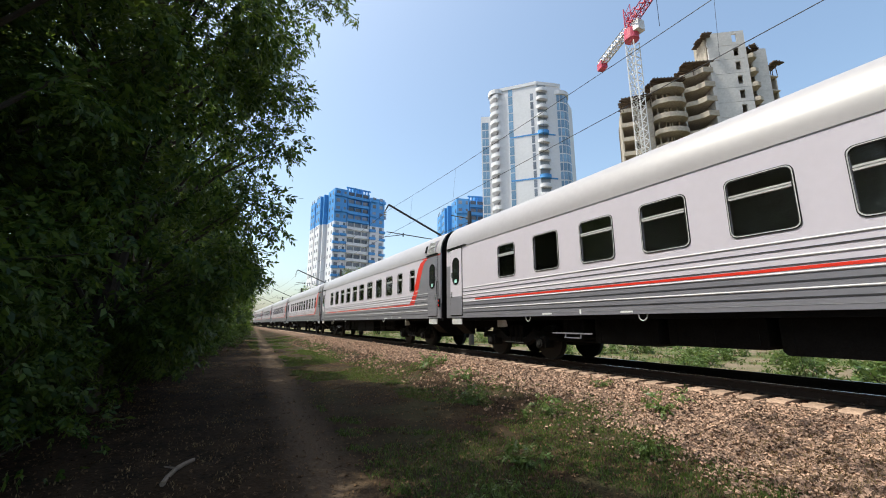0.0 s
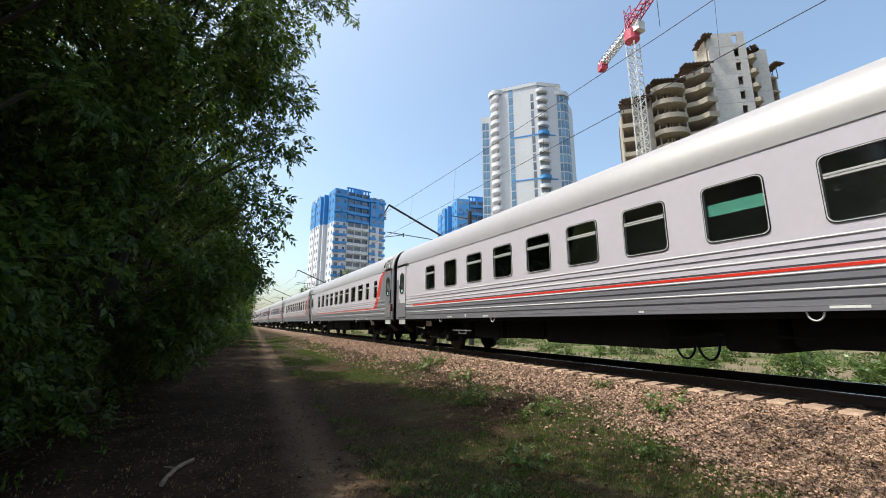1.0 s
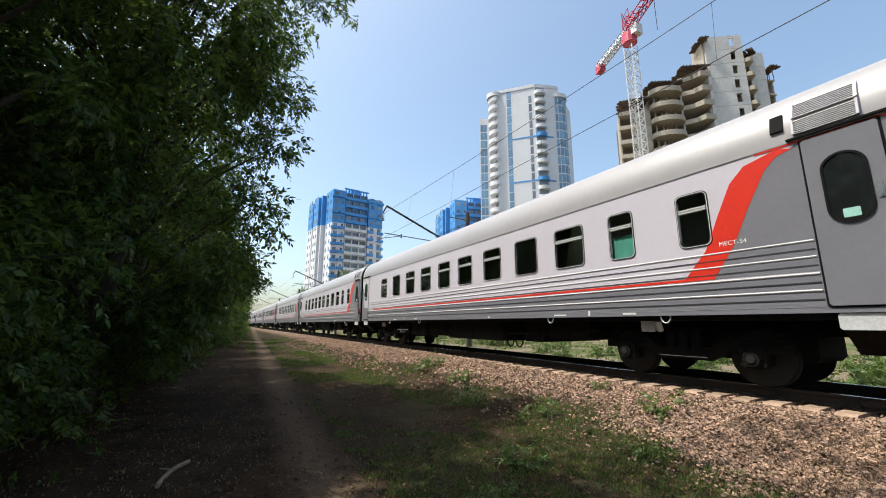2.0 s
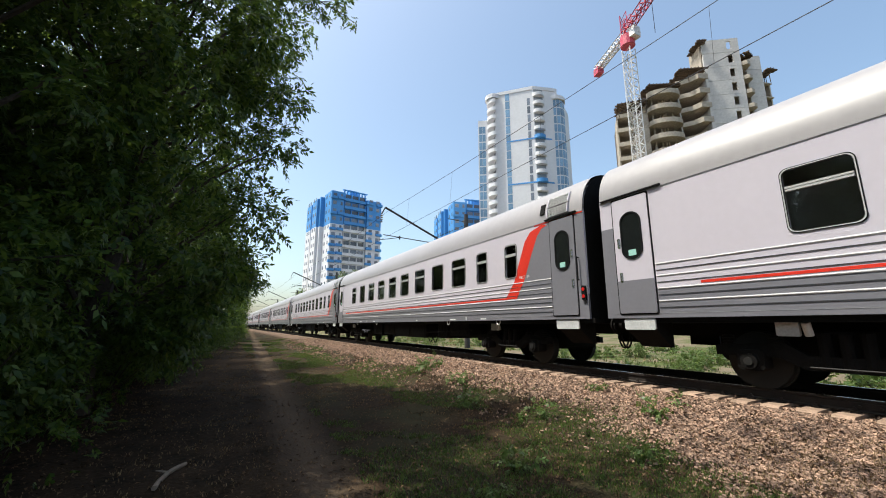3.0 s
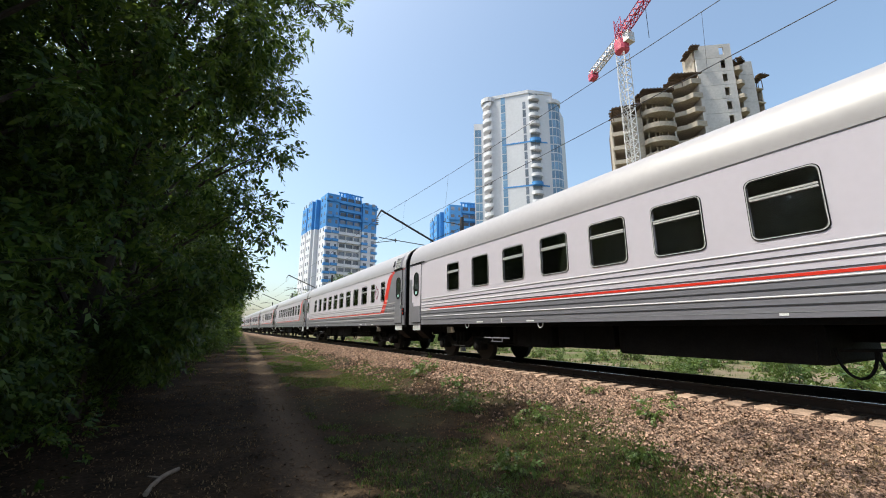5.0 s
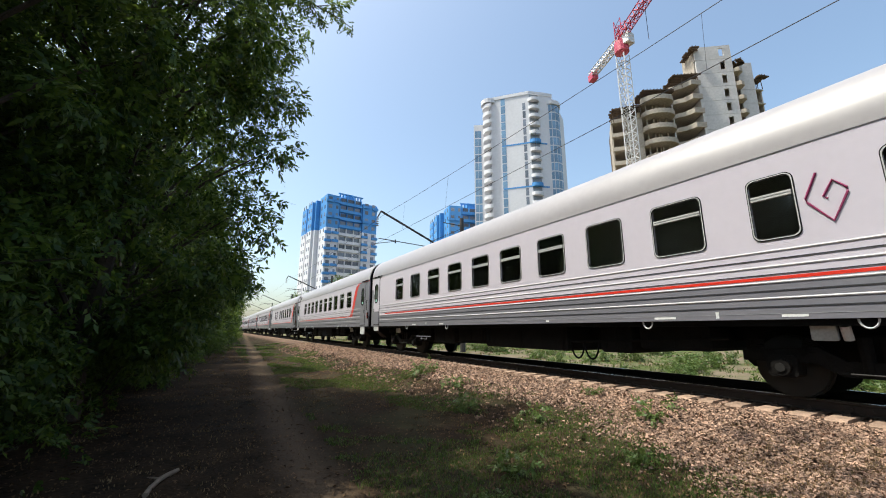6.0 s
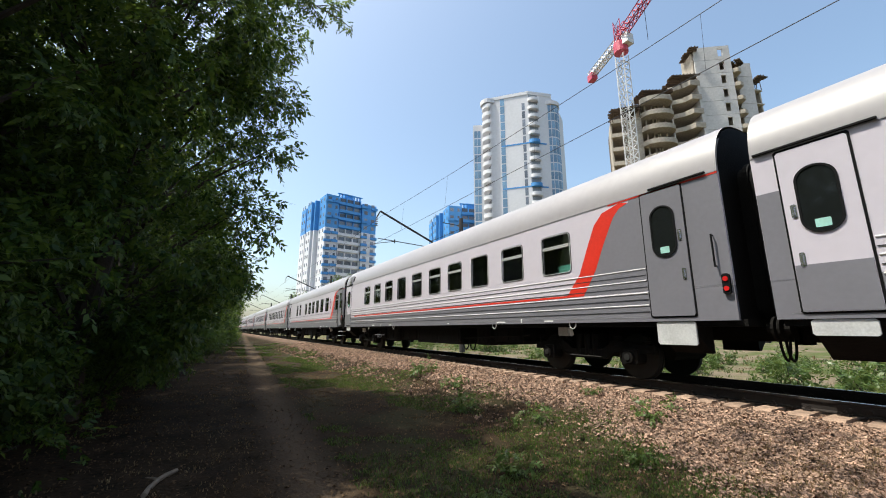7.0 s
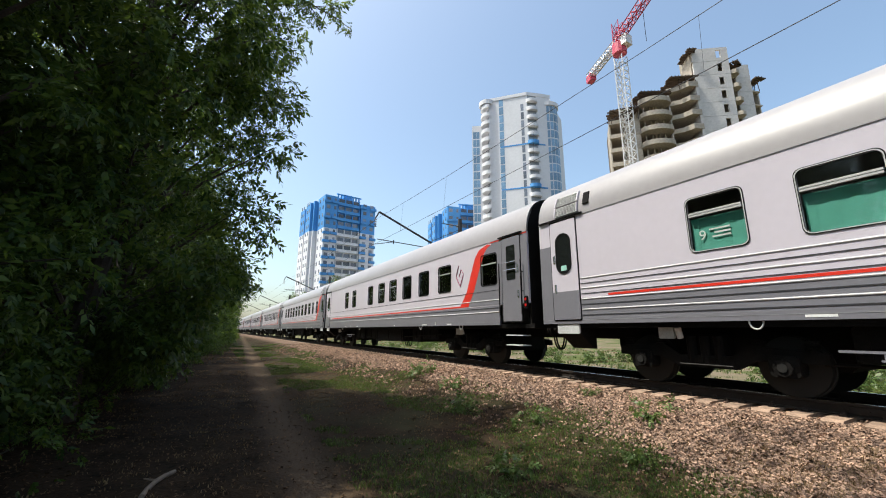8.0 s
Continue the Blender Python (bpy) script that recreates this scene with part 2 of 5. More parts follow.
def ground_mat():
    """Dry earth, worn path, turf patches and the stony bed of the track, by place along and across it."""
    # Earth tones darker than soil, carrying the shade under the trees.
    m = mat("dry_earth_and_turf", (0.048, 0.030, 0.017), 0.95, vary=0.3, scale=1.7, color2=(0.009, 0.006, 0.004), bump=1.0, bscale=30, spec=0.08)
    n, l = m.node_tree.nodes, m.node_tree.links
    b = n["Principled BSDF"]
    earth = b.inputs["Base Color"].links[0].from_socket
    pos = n.new("ShaderNodeTexCoord")
    sep = n.new("ShaderNodeSeparateXYZ")
    l.new(pos.outputs["Object"], sep.inputs[0])

    def band(sock, lo, hi, soft):
        outs = []
        for e, sign in ((lo, 1), (hi, -1)):
            r = n.new("ShaderNodeMapRange")
            r.inputs["From Min"].default_value = e - soft
            r.inputs["From Max"].default_value = e + soft
            r.inputs["To Min"].default_value, r.inputs["To Max"].default_value = (0, 1) if sign > 0 else (1, 0)
            l.new(sock, r.inputs["Value"])
            outs.append(r.outputs[0])
        mu = n.new("ShaderNodeMath")
        mu.operation = "MULTIPLY"
        l.new(outs[0], mu.inputs[0])
        l.new(outs[1], mu.inputs[1])
        return mu.outputs[0]

    def over(base, fac, col):
        mx = n.new("ShaderNodeMix")
        mx.data_type = "RGBA"
        l.new(fac, mx.inputs["Factor"])
        l.new(base, mx.inputs["A"])
        mx.inputs["B"].default_value = (*col, 1)
        return mx.outputs["Result"]

    wob = n.new("ShaderNodeTexNoise")
    wob.inputs["Scale"].default_value, wob.inputs["Detail"].default_value = 0.9, 5
    l.new(pos.outputs["Object"], wob.inputs["Vector"])
    wx = n.new("ShaderNodeMath")
    wx.operation = "MULTIPLY_ADD"
    wx.inputs[1].default_value = 1.6
    l.new(wob.outputs["Fac"], wx.inputs[0])
    l.new(sep.outputs["X"], wx.inputs[2])
    # turf where the noise is high, away from path and stones
    tn = n.new("ShaderNodeTexNoise")
    tn.inputs["Scale"].default_value, tn.inputs["Detail"].default_value = 0.55, 6
    l.new(pos.outputs["Object"], tn.inputs["Vector"])
    tr = n.new("ShaderNodeMapRange")
    tr.inputs["From Min"].default_value, tr.inputs["From Max"].default_value = 0.42, 0.6
    l.new(tn.outputs["Fac"], tr.inputs["Value"])
    tm = n.new("ShaderNodeMath")
    tm.operation = "MULTIPLY"
    l.new(tr.outputs[0], tm.inputs[0])
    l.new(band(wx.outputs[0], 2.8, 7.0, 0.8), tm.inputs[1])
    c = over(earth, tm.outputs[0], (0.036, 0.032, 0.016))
    tm2 = n.new("ShaderNodeMath")
    tm2.operation = "MULTIPLY"
    l.new(tr.outputs[0], tm2.inputs[0])
    l.new(band(wx.outputs[0], 13.0, 900, 0.8), tm2.inputs[1])
    # the worn path
    px = n.new("ShaderNodeMath")
    px.operation = "MULTIPLY_ADD"
    px.inputs[1].default_value = -0.052
    l.new(sep.outputs["Y"], px.inputs[0])
    l.new(sep.outputs["X"], px.inputs[2])
    c = over(c, band(px.outputs[0], 0.68, 1.12, 0.3), (0.10, 0.070, 0.047))
    near = n.new("ShaderNodeMapRange")
    near.inputs["From Min"].default_value, near.inputs["From Max"].default_value = 0.5, 5.5
    near.inputs["To Min"].default_value, near.inputs["To Max"].default_value = 2.0, 0.0
    l.new(sep.outputs["Y"], near.inputs["Value"])
    bed = n.new("ShaderNodeMath")
    l.new(wx.outputs[0], bed.inputs[0])
    l.new(near.outputs[0], bed.inputs[1])
    c = over(c, band(bed.outputs[0], 7.35, 14.4, 0.5), (0.13, 0.088, 0.066))
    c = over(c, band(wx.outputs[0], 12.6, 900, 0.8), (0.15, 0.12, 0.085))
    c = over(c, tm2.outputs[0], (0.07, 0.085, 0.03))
    l.new(c, b.inputs["Base Color"])
    return m


def build_ground():
    xs = steps((-1800, -60, 290), (-60, -8, 4), (-8, 14, 0.22), (14, 40, 1.3), (40, 160, 12), (160, 2000, 300))
    ys = steps((-300, -8, 30), (-8, 26, 0.25), (26, 80, 1.2), (80, 240, 8), (240, 3000, 350))
    verts = [(x, y, ground_z(x, y)) for y in ys for x in xs]
    w = len(xs)
    faces = [(j * w + i, j * w + i + 1, (j + 1) * w + i + 1, (j + 1) * w + i) for j in range(len(ys) - 1) for i in range(w - 1)]
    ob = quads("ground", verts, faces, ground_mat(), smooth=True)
    tagged(ob, "dry earth ground with worn path, turf and stony track bed", "ground", kind="structure")


build_ground()


# ---- track ----
SLEEPER_STEP, SLEEPER_Y0 = 0.4338, 4.44


def build_track():
    track = thing("railway_track", pose(TRACK_X, 0, 0), "single railway track on concrete sleepers in brown ballast", "railway track", kind="structure")
    for side in (-1, 1):
        bm = bmesh.new()
        c = side * 0.795
        prof = [(-0.075, -0.18), (0.075, -0.18), (0.075, -0.168), (0.012, -0.15), (0.010, -0.05), (0.036, -0.038), (0.036, -0.006), (0.028, 0.0), (-0.028, 0.0), (-0.036, -0.006), (-0.036, -0.038), (-0.010, -0.05), (-0.012, -0.15), (-0.075, -0.168)]
        prism(bm, [(c + x, z) for x, z in prof], -60, 420, "y")
        part("rail", bm, GROUND_RUST, track, "rust-brown rail")
        bm = bmesh.new()
        box(bm, c - 0.026, c + 0.026, -60, 420, -0.001, 0.003)
        part("rail_head", bm, RAILTOP, track, "polished running surface")
    bm = bmesh.new()
    # sleeper: sloped shoulders, dipped middle
    prism(bm, [(-1.35, -0.40), (1.35, -0.40), (1.35, -0.20), (1.30, -0.175), (0.62, -0.19), (0.45, -0.225), (-0.45, -0.225), (-0.62, -0.19), (-1.30, -0.19), (-1.35, -0.22)], -0.125, 0.125, "y")
    first = None
    count = 0
    rest = bmesh.new()
    for i in range(-14, 250):
        y = SLEEPER_Y0 + i * SLEEPER_STEP
        if first is None:
            first = part("sleeper", bm, SLEEPER, track)
            first.matrix_basis = pose(0, y, 0)
        else:
            share(first, pose(random.uniform(-0.02, 0.02), y + random.uniform(-0.015, 0.015), random.uniform(-0.006, 0.004), 0, 0, random.uniform(-0.6, 0.6)), track)
        if y < 40:
            for c in (-0.795, 0.795):
                for s in (-1, 1):
                    x = c + s * 0.115
                    box(rest, x - 0.045, x + 0.045, y - 0.05, y + 0.05, -0.195, -0.160)
                    tube(rest, (x, y, -0.165), (x, y, -0.105), 0.018, 6)
                    box(rest, x - 0.02, x + 0.02, y - 0.03, y + 0.03, -0.165, -0.13)
    far = bmesh.new()
    for i in range(250, 700):
        y = SLEEPER_Y0 + i * SLEEPER_STEP
        box(far, -1.35, 1.35, y - 0.125, y + 0.125, -0.4, -0.19)
    tagged(part("far_sleepers", far, SLEEPER, track), kind="stuff")
    tagged(part("rail_fastenings", rest, GROUND_RUST, track), kind="stuff")
    # bolted joint seen beside the train's wheels
    bm = bmesh.new()
    for y in (1.9,):
        for side in (-1, 1):
            x = -0.795 + side * 0.022
            box(bm, x - 0.012, x + 0.012, y - 0.45, y + 0.45, -0.145, -0.05)
            for k in range(4):
                tube(bm, (x, y - 0.33 + k * 0.22, -0.10), (x + side * 0.05, y - 0.33 + k * 0.22, -0.10), 0.02, 6)
    part("joint_bar", bm, GROUND_RUST, track, "rusty bolted rail joint")


build_track()


def z_clear(y):
    """True over a sleeper, which stays clear of stones."""
    f = (y - SLEEPER_Y0) / SLEEPER_STEP
    return abs(f - round(f)) * SLEEPER_STEP < 0.15


def scatter_stones(name, count, area, size, seed):
    rng = np.random.default_rng(seed)
    base = np.array([(-1, -1, -.8), (1, -1, -.8), (1, 1, -.8), (-1, 1, -.8), (-.8, -.8, .8), (.8, -.8, .8), (.8, .8, .8), (-.8, .8, .8)])
    fc = np.array([(0, 1, 5, 4), (1, 2, 6, 5), (2, 3, 7, 6), (3, 0, 4, 7), (4, 5, 6, 7)])
    x0, x1, y0, y1 = area
    vs, fs = [], []
    k = 0
    for i in range(count):
        x, y = rng.uniform(x0, x1), y0 + (y1 - y0) * rng.random() ** 1.9
        if x > 7.68 and x < 10.6 and z_clear(y):
            continue
        edge = 6.55 - 0.4 * max(0, 5.5 - y) + 0.4 * noise.noise((x * 0.9, y * 0.6, 2))
        if x < edge and rng.random() > max(0.05, 1 - (edge - x) / 0.7) * 0.8:
            continue
        s = size * rng.uniform(0.5, 1.4) * (0.56 + 0.05 * min(y, 16))
        p = base * (s * rng.uniform(0.6, 1.1, 3)) * rng.uniform(0.7, 1.15, (8, 3))
        a, b, c = rng.uniform(0, 6.28, 3)
        r = np.array(Euler((a, b, c)).to_matrix())
        vs.append(p @ r.T + (x, y, ground_z(x, y) + s * rng.uniform(0.0, 0.8)))
        fs.append(fc + 8 * k)
        k += 1
    ob = quads(name, np.vstack(vs).tolist(), np.vstack(fs).tolist(), STONE)
    return tagged(ob, "heap of angular brown crushed stone along the track", "ballast", kind="stuff")


scatter_stones("ballast_stones", 120000, (4.6, 7.95, 0.9, 40), 0.026, 3)
scatter_stones("ballast_between_rails", 6000, (7.9, 11.4, 0.0, 26), 0.034, 4)


# ---- train ----
PITCH, GAP, SPEED, FRONT0 = 23.70, 0.36, 18.489, 85.44     # metres, m/s; front of coach 0 at the start
LEN, HALF, NOSE = PITCH - GAP, 1.54, 0.15
SILL, PAINT, GUTTER = 1.22, 1.82, 3.90
SECTION = [(1.54 * math.cos(a) ** 0.62, 3.90 + 1.15 * math.sin(a) ** 0.92) for a in [math.pi / 2 * i / 14 for i in range(14)]] + [(0.0, 5.05)]
SECTION = SECTION + [(-x, z) for x, z in SECTION[-2::-1]]
# windows: metres behind the front end, width, kind
COUPE = [(3.0, 0.56, "hopper"), (4.55, 0.60, "hopper"), (6.08, 0.95, "hopper"), (7.74, 0.95, "plain"), (9.42, 0.95, "hopper"), (11.1, 0.95, "hopper"),
         (12.68, 0.95, "hopper"), (14.34, 0.95, "hopper"), (16.0, 0.95, "hopper"), (17.72, 0.95, "plain"), (19.48, 0.85, "hopper")]
SALOON = [(4.13, 0.98, "hopper"), (5.9, 0.96, "hopper"), (7.6, 0.96, "plain"), (9.2, 0.95, "hopper"), (10.75, 0.95, "hopper"), (12.4, 0.95, "hopper"),
          (14.05, 0.95, "plain"), (15.65, 0.95, "hopper"), (17.3, 0.95, "hopper"), (18.96, 0.93, "hopper")]
DINER = [(2.0, 0.85, "flat"), (4.85, 0.95, "flat"), (6.6, 0.92, "dark"), (8.3, 0.92, "dark"), (9.95, 0.88, "flat"), (11.5, 0.88, "flat"), (13.2, 0.8, "dark"), (16.2, 0.7, "flat"), (17.8, 0.7, "flat")]


def window(parent, s, w, kind, side, curtain):
    """One coach window in its wall: rubber seal, aluminium frame, pane, hopper bar, curtain behind."""
    zc, h = 3.0, 1.02
    wb = thing("window", pose(side * HALF, s, zc), "", "")
    wb.parent = parent
    sh = rounded(w, h, 0.11)
    key = (round(w, 2), kind, side)
    if key not in window.made:
        d = {}
        bm = bmesh.new()
        ring(bm, [(a * (w + 0.04) / w, b * (h + 0.04) / h) for a, b in sh], [(a * (w - 0.02) / w, b * (h - 0.02) / h) for a, b in sh], side * -0.02, side * 0.012)
        d["seal"] = part("seal", bm, RUBBER)
        if kind in ("hopper", "plain"):
            bm = bmesh.new()
            ring(bm, [(a * (w + 0.016) / w, b * (h + 0.016) / h) for a, b in sh], [(a * (w - 0.014) / w, b * (h - 0.014) / h) for a, b in sh], side * -0.03, side * 0.016)
            d["window_frame"] = part("window_frame", bm, FRAME)
        bm = bmesh.new()
        box(bm, side * -0.034, side * -0.028, -w / 2, w / 2, -h / 2, h / 2)
        d["pane"] = part("pane", bm, PANE)
        d["pane"].visible_shadow = False
        if kind in ("hopper", "flat"):
            bm = bmesh.new()
            for dz in ((0.17, 0.215) if kind == "hopper" else (0.19,)):
                box(bm, side * -0.03, side * 0.016, -w / 2 + 0.03, w / 2 - 0.03, dz - 0.017, dz + 0.017)
            d["hopper_bar"] = part("hopper_bar", bm, FRAME)
        window.made[key] = d
    d = window.made[key]
    for name, o in d.items():
        if o.parent is None:
            o.parent = wb
        else:
            share(o, Matrix(), wb)
    if curtain:
        bm = bmesh.new()
        z0, z1 = curtain
        k = 7
        for i in range(k):          # a pleated cloth
            y0, y1 = -w / 2 + 0.03 + (w - 0.06) * i / k, -w / 2 + 0.03 + (w - 0.06) * (i + 1) / k
            box(bm, side * (-0.085 - 0.005 * (i % 2)), side * (-0.075 - 0.005 * (i % 2)), y0, y1, z0, z1)
        part("curtain", bm, CURTAIN, wb, "teal green curtain")


window.made = {}


def wall_with_holes(bm, side, s0, s1, z0, z1, holes, hz0, hz1, thick=0.06):
    """A side wall as bars round its window openings, with thickness."""
    x0, x1 = sorted((side * HALF, side * (HALF - thick)))
    box(bm, x0, x1, s0, s1, z0, hz0)
    box(bm, x0, x1, s0, s1, hz1, z1)
    at = s0
    for a, b in sorted(holes):
        box(bm, x0, x1, at, a, hz0, hz1)
        at = b
    box(bm, x0, x1, at, s1, hz0, hz1)


def strip_shape(outline, side, proud, base=0.0):
    bm = bmesh.new()
    prism(bm, outline, side * (HALF - 0.004 + base), side * (HALF + proud), "x")
    return bm


def coach_door(parent, s0, s1, side, rear, material, oval=True):
    d = thing("door", pose(side * HALF, (s0 + s1) / 2, 0), "", "")
    d.parent = parent
    w = s1 - s0
    bm = bmesh.new()
    bevel_box(bm, side * 0.002, side * 0.008, -w / 2 - 0.03, w / 2 + 0.03, 1.29, 3.90, 0.03)
    part("door_seal", bm, RUBBER, d)
    bm = bmesh.new()
    bevel_box(bm, side * 0.003, side * 0.022, -w / 2, w / 2, 1.32, 3.86, 0.03)
    part("door_leaf", bm, material, d, "grey painted coach door leaf")
    if rear:
        bm = bmesh.new()
        box(bm, side * 0.004, side * 0.025, -w / 2 + 0.003, w / 2 - 0.003, 1.325, 2.02)
        part("kick_panel", bm, DARK, d, "dark grey lower door panel")
    if oval:
        shape = rounded(0.44, 1.0, 0.219, 8)
        bm = bmesh.new()
        ring(bm, [(y * 1.13, z * 1.06 + 3.0) for y, z in shape], [(y, z + 3.0) for y, z in shape], side * 0.018, side * 0.040)
        part("window_seal", bm, RUBBER, d, "black oval rubber seal")
        bm = bmesh.new()
        prism(bm, [(y, z + 3.0) for y, z in shape], side * 0.020, side * 0.028, "x")
        part("door_window", bm, DOORGLASS, d, "dark oval door window")
        bm = bmesh.new()
        bevel_box(bm, side * 0.029, side * 0.032, -0.09, 0.09, 2.55, 2.68, 0.01)
        part("sticker", bm, STICKER, d, "pale turquoise notice sticker")
    else:
        bm = bmesh.new()
        bevel_box(bm, side * 0.02, side * 0.03, -0.2, 0.2, 2.55, 3.6, 0.03)
        part("door_window", bm, DOORGLASS, d, "dark barred door window")
        bm = bmesh.new()
        for z in (2.85, 3.08):
            tube(bm, (side * 0.06, -0.26, z), (side * 0.06, 0.26, z), 0.014)
        part("guard_bar", bm, CHROME, d, "polished guard bars")
        bm = bmesh.new()
        for y in (-w / 2 - 0.08, w / 2 + 0.08):
            tube(bm, (side * 0.08, y, 1.5), (side * 0.08, y, 3.1), 0.02)
        part("grab_rail", bm, RUBBER, d, "black grab rails")
    for z, y in ((2.86, -0.31 * (1 if not rear else -1)), (2.1, -0.31 * (1 if not rear else -1))):
        bm = bmesh.new()
        bevel_box(bm, side * 0.022, side * 0.032, y - 0.035, y + 0.035, z - 0.11, z + 0.11, 0.015)
        box(bm, side * 0.03, side * 0.05, y - 0.012, y + 0.012, z - 0.07, z + 0.07)
        part("handle", bm, CHROME, d, "chrome recessed handle")
    return d


DOORGLASS = mat("dark_door_glass", (0.012, 0.014, 0.014), 0.06, vary=0.1)
STICKER = mat("pale_sticker", (0.35, 0.62, 0.55), 0.6)


def bogie(parent, s):
    b = thing("bogie", pose(0, s, 0), "", "")
    b.parent = parent
    for y in (-1.2, 1.2):
        bm = bmesh.new()
        tube(bm, (-0.95, y, 0.475), (0.95, y, 0.475), 0.085, 10)
        for side in (-1, 1):
            tube(bm, (side * 0.735, y, 0.475), (side * 0.865, y, 0.475), 0.475, 28)
            tube(bm, (side * 0.70, y, 0.475), (side * 0.735, y, 0.475), 0.505, 28)
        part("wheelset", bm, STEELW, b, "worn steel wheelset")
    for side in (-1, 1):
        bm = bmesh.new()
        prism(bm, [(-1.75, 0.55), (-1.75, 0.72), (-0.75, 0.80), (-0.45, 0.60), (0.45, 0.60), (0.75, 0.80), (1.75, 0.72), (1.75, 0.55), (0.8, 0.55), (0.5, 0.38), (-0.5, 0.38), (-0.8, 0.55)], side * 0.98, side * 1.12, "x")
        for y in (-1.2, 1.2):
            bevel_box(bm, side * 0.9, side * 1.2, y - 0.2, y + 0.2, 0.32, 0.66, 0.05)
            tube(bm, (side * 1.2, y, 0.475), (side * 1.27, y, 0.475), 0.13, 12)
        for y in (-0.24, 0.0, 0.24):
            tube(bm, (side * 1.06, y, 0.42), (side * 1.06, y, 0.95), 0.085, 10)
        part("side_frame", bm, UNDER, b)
        for y in (-1.55, -0.85, 0.85, 1.55):
            bm = bmesh.new()
            for k in range(5):
                tube(bm, (side * 1.05, y, 0.68 + k * 0.05), (side * 1.05, y, 0.705 + k * 0.05), 0.095, 10)
            part("axle_spring", bm, UNDER, b)
        bm = bmesh.new()
        tube(bm, (side * 1.22, 0.35, 0.92), (side * 1.3, 0.35, 1.12), 0.06, 10)
        bevel_box(bm, side * 1.2, side * 1.27, 0.45, 0.75, 0.90, 1.14, 0.02)
        part("damper", bm, STEP, b, "pale yaw damper and bracket")
        for y in (-1.2, 1.2):
            bm = bmesh.new()
            tube(bm, (side * 1.27, y, 0.475), (side * 1.29, y, 0.475), 0.07, 8)
            part("axle_cap", bm, STEELW, b)
        bm = bmesh.new()
        tube(bm, (side * 1.24, -0.5, 0.44), (side * 1.24, 0.4, 0.44), 0.014)
        part("tie_rod", bm, STEELW, b)
    bm = bmesh.new()
    box(bm, -1.0, 1.0, -0.28, 0.28, 0.62, 0.98)
    part("bolster", bm, UNDER, b)


def lettering(parent, text, side, s, z, size, x=0.008):
    """Painted letters on a coach side."""
    cu = bpy.data.curves.new("lettering", "FONT")
    cu.body, cu.size, cu.align_x, cu.extrude = text, size, "CENTER", 0.001
    cu.materials.append(WHITE)
    ob = new("lettering", cu)
    ob.parent = parent
    ob.matrix_basis = pose(side * (HALF + x), s, z, 90, 0, -90 if side < 0 else 90)
    ob["label"] = "white painted lettering"


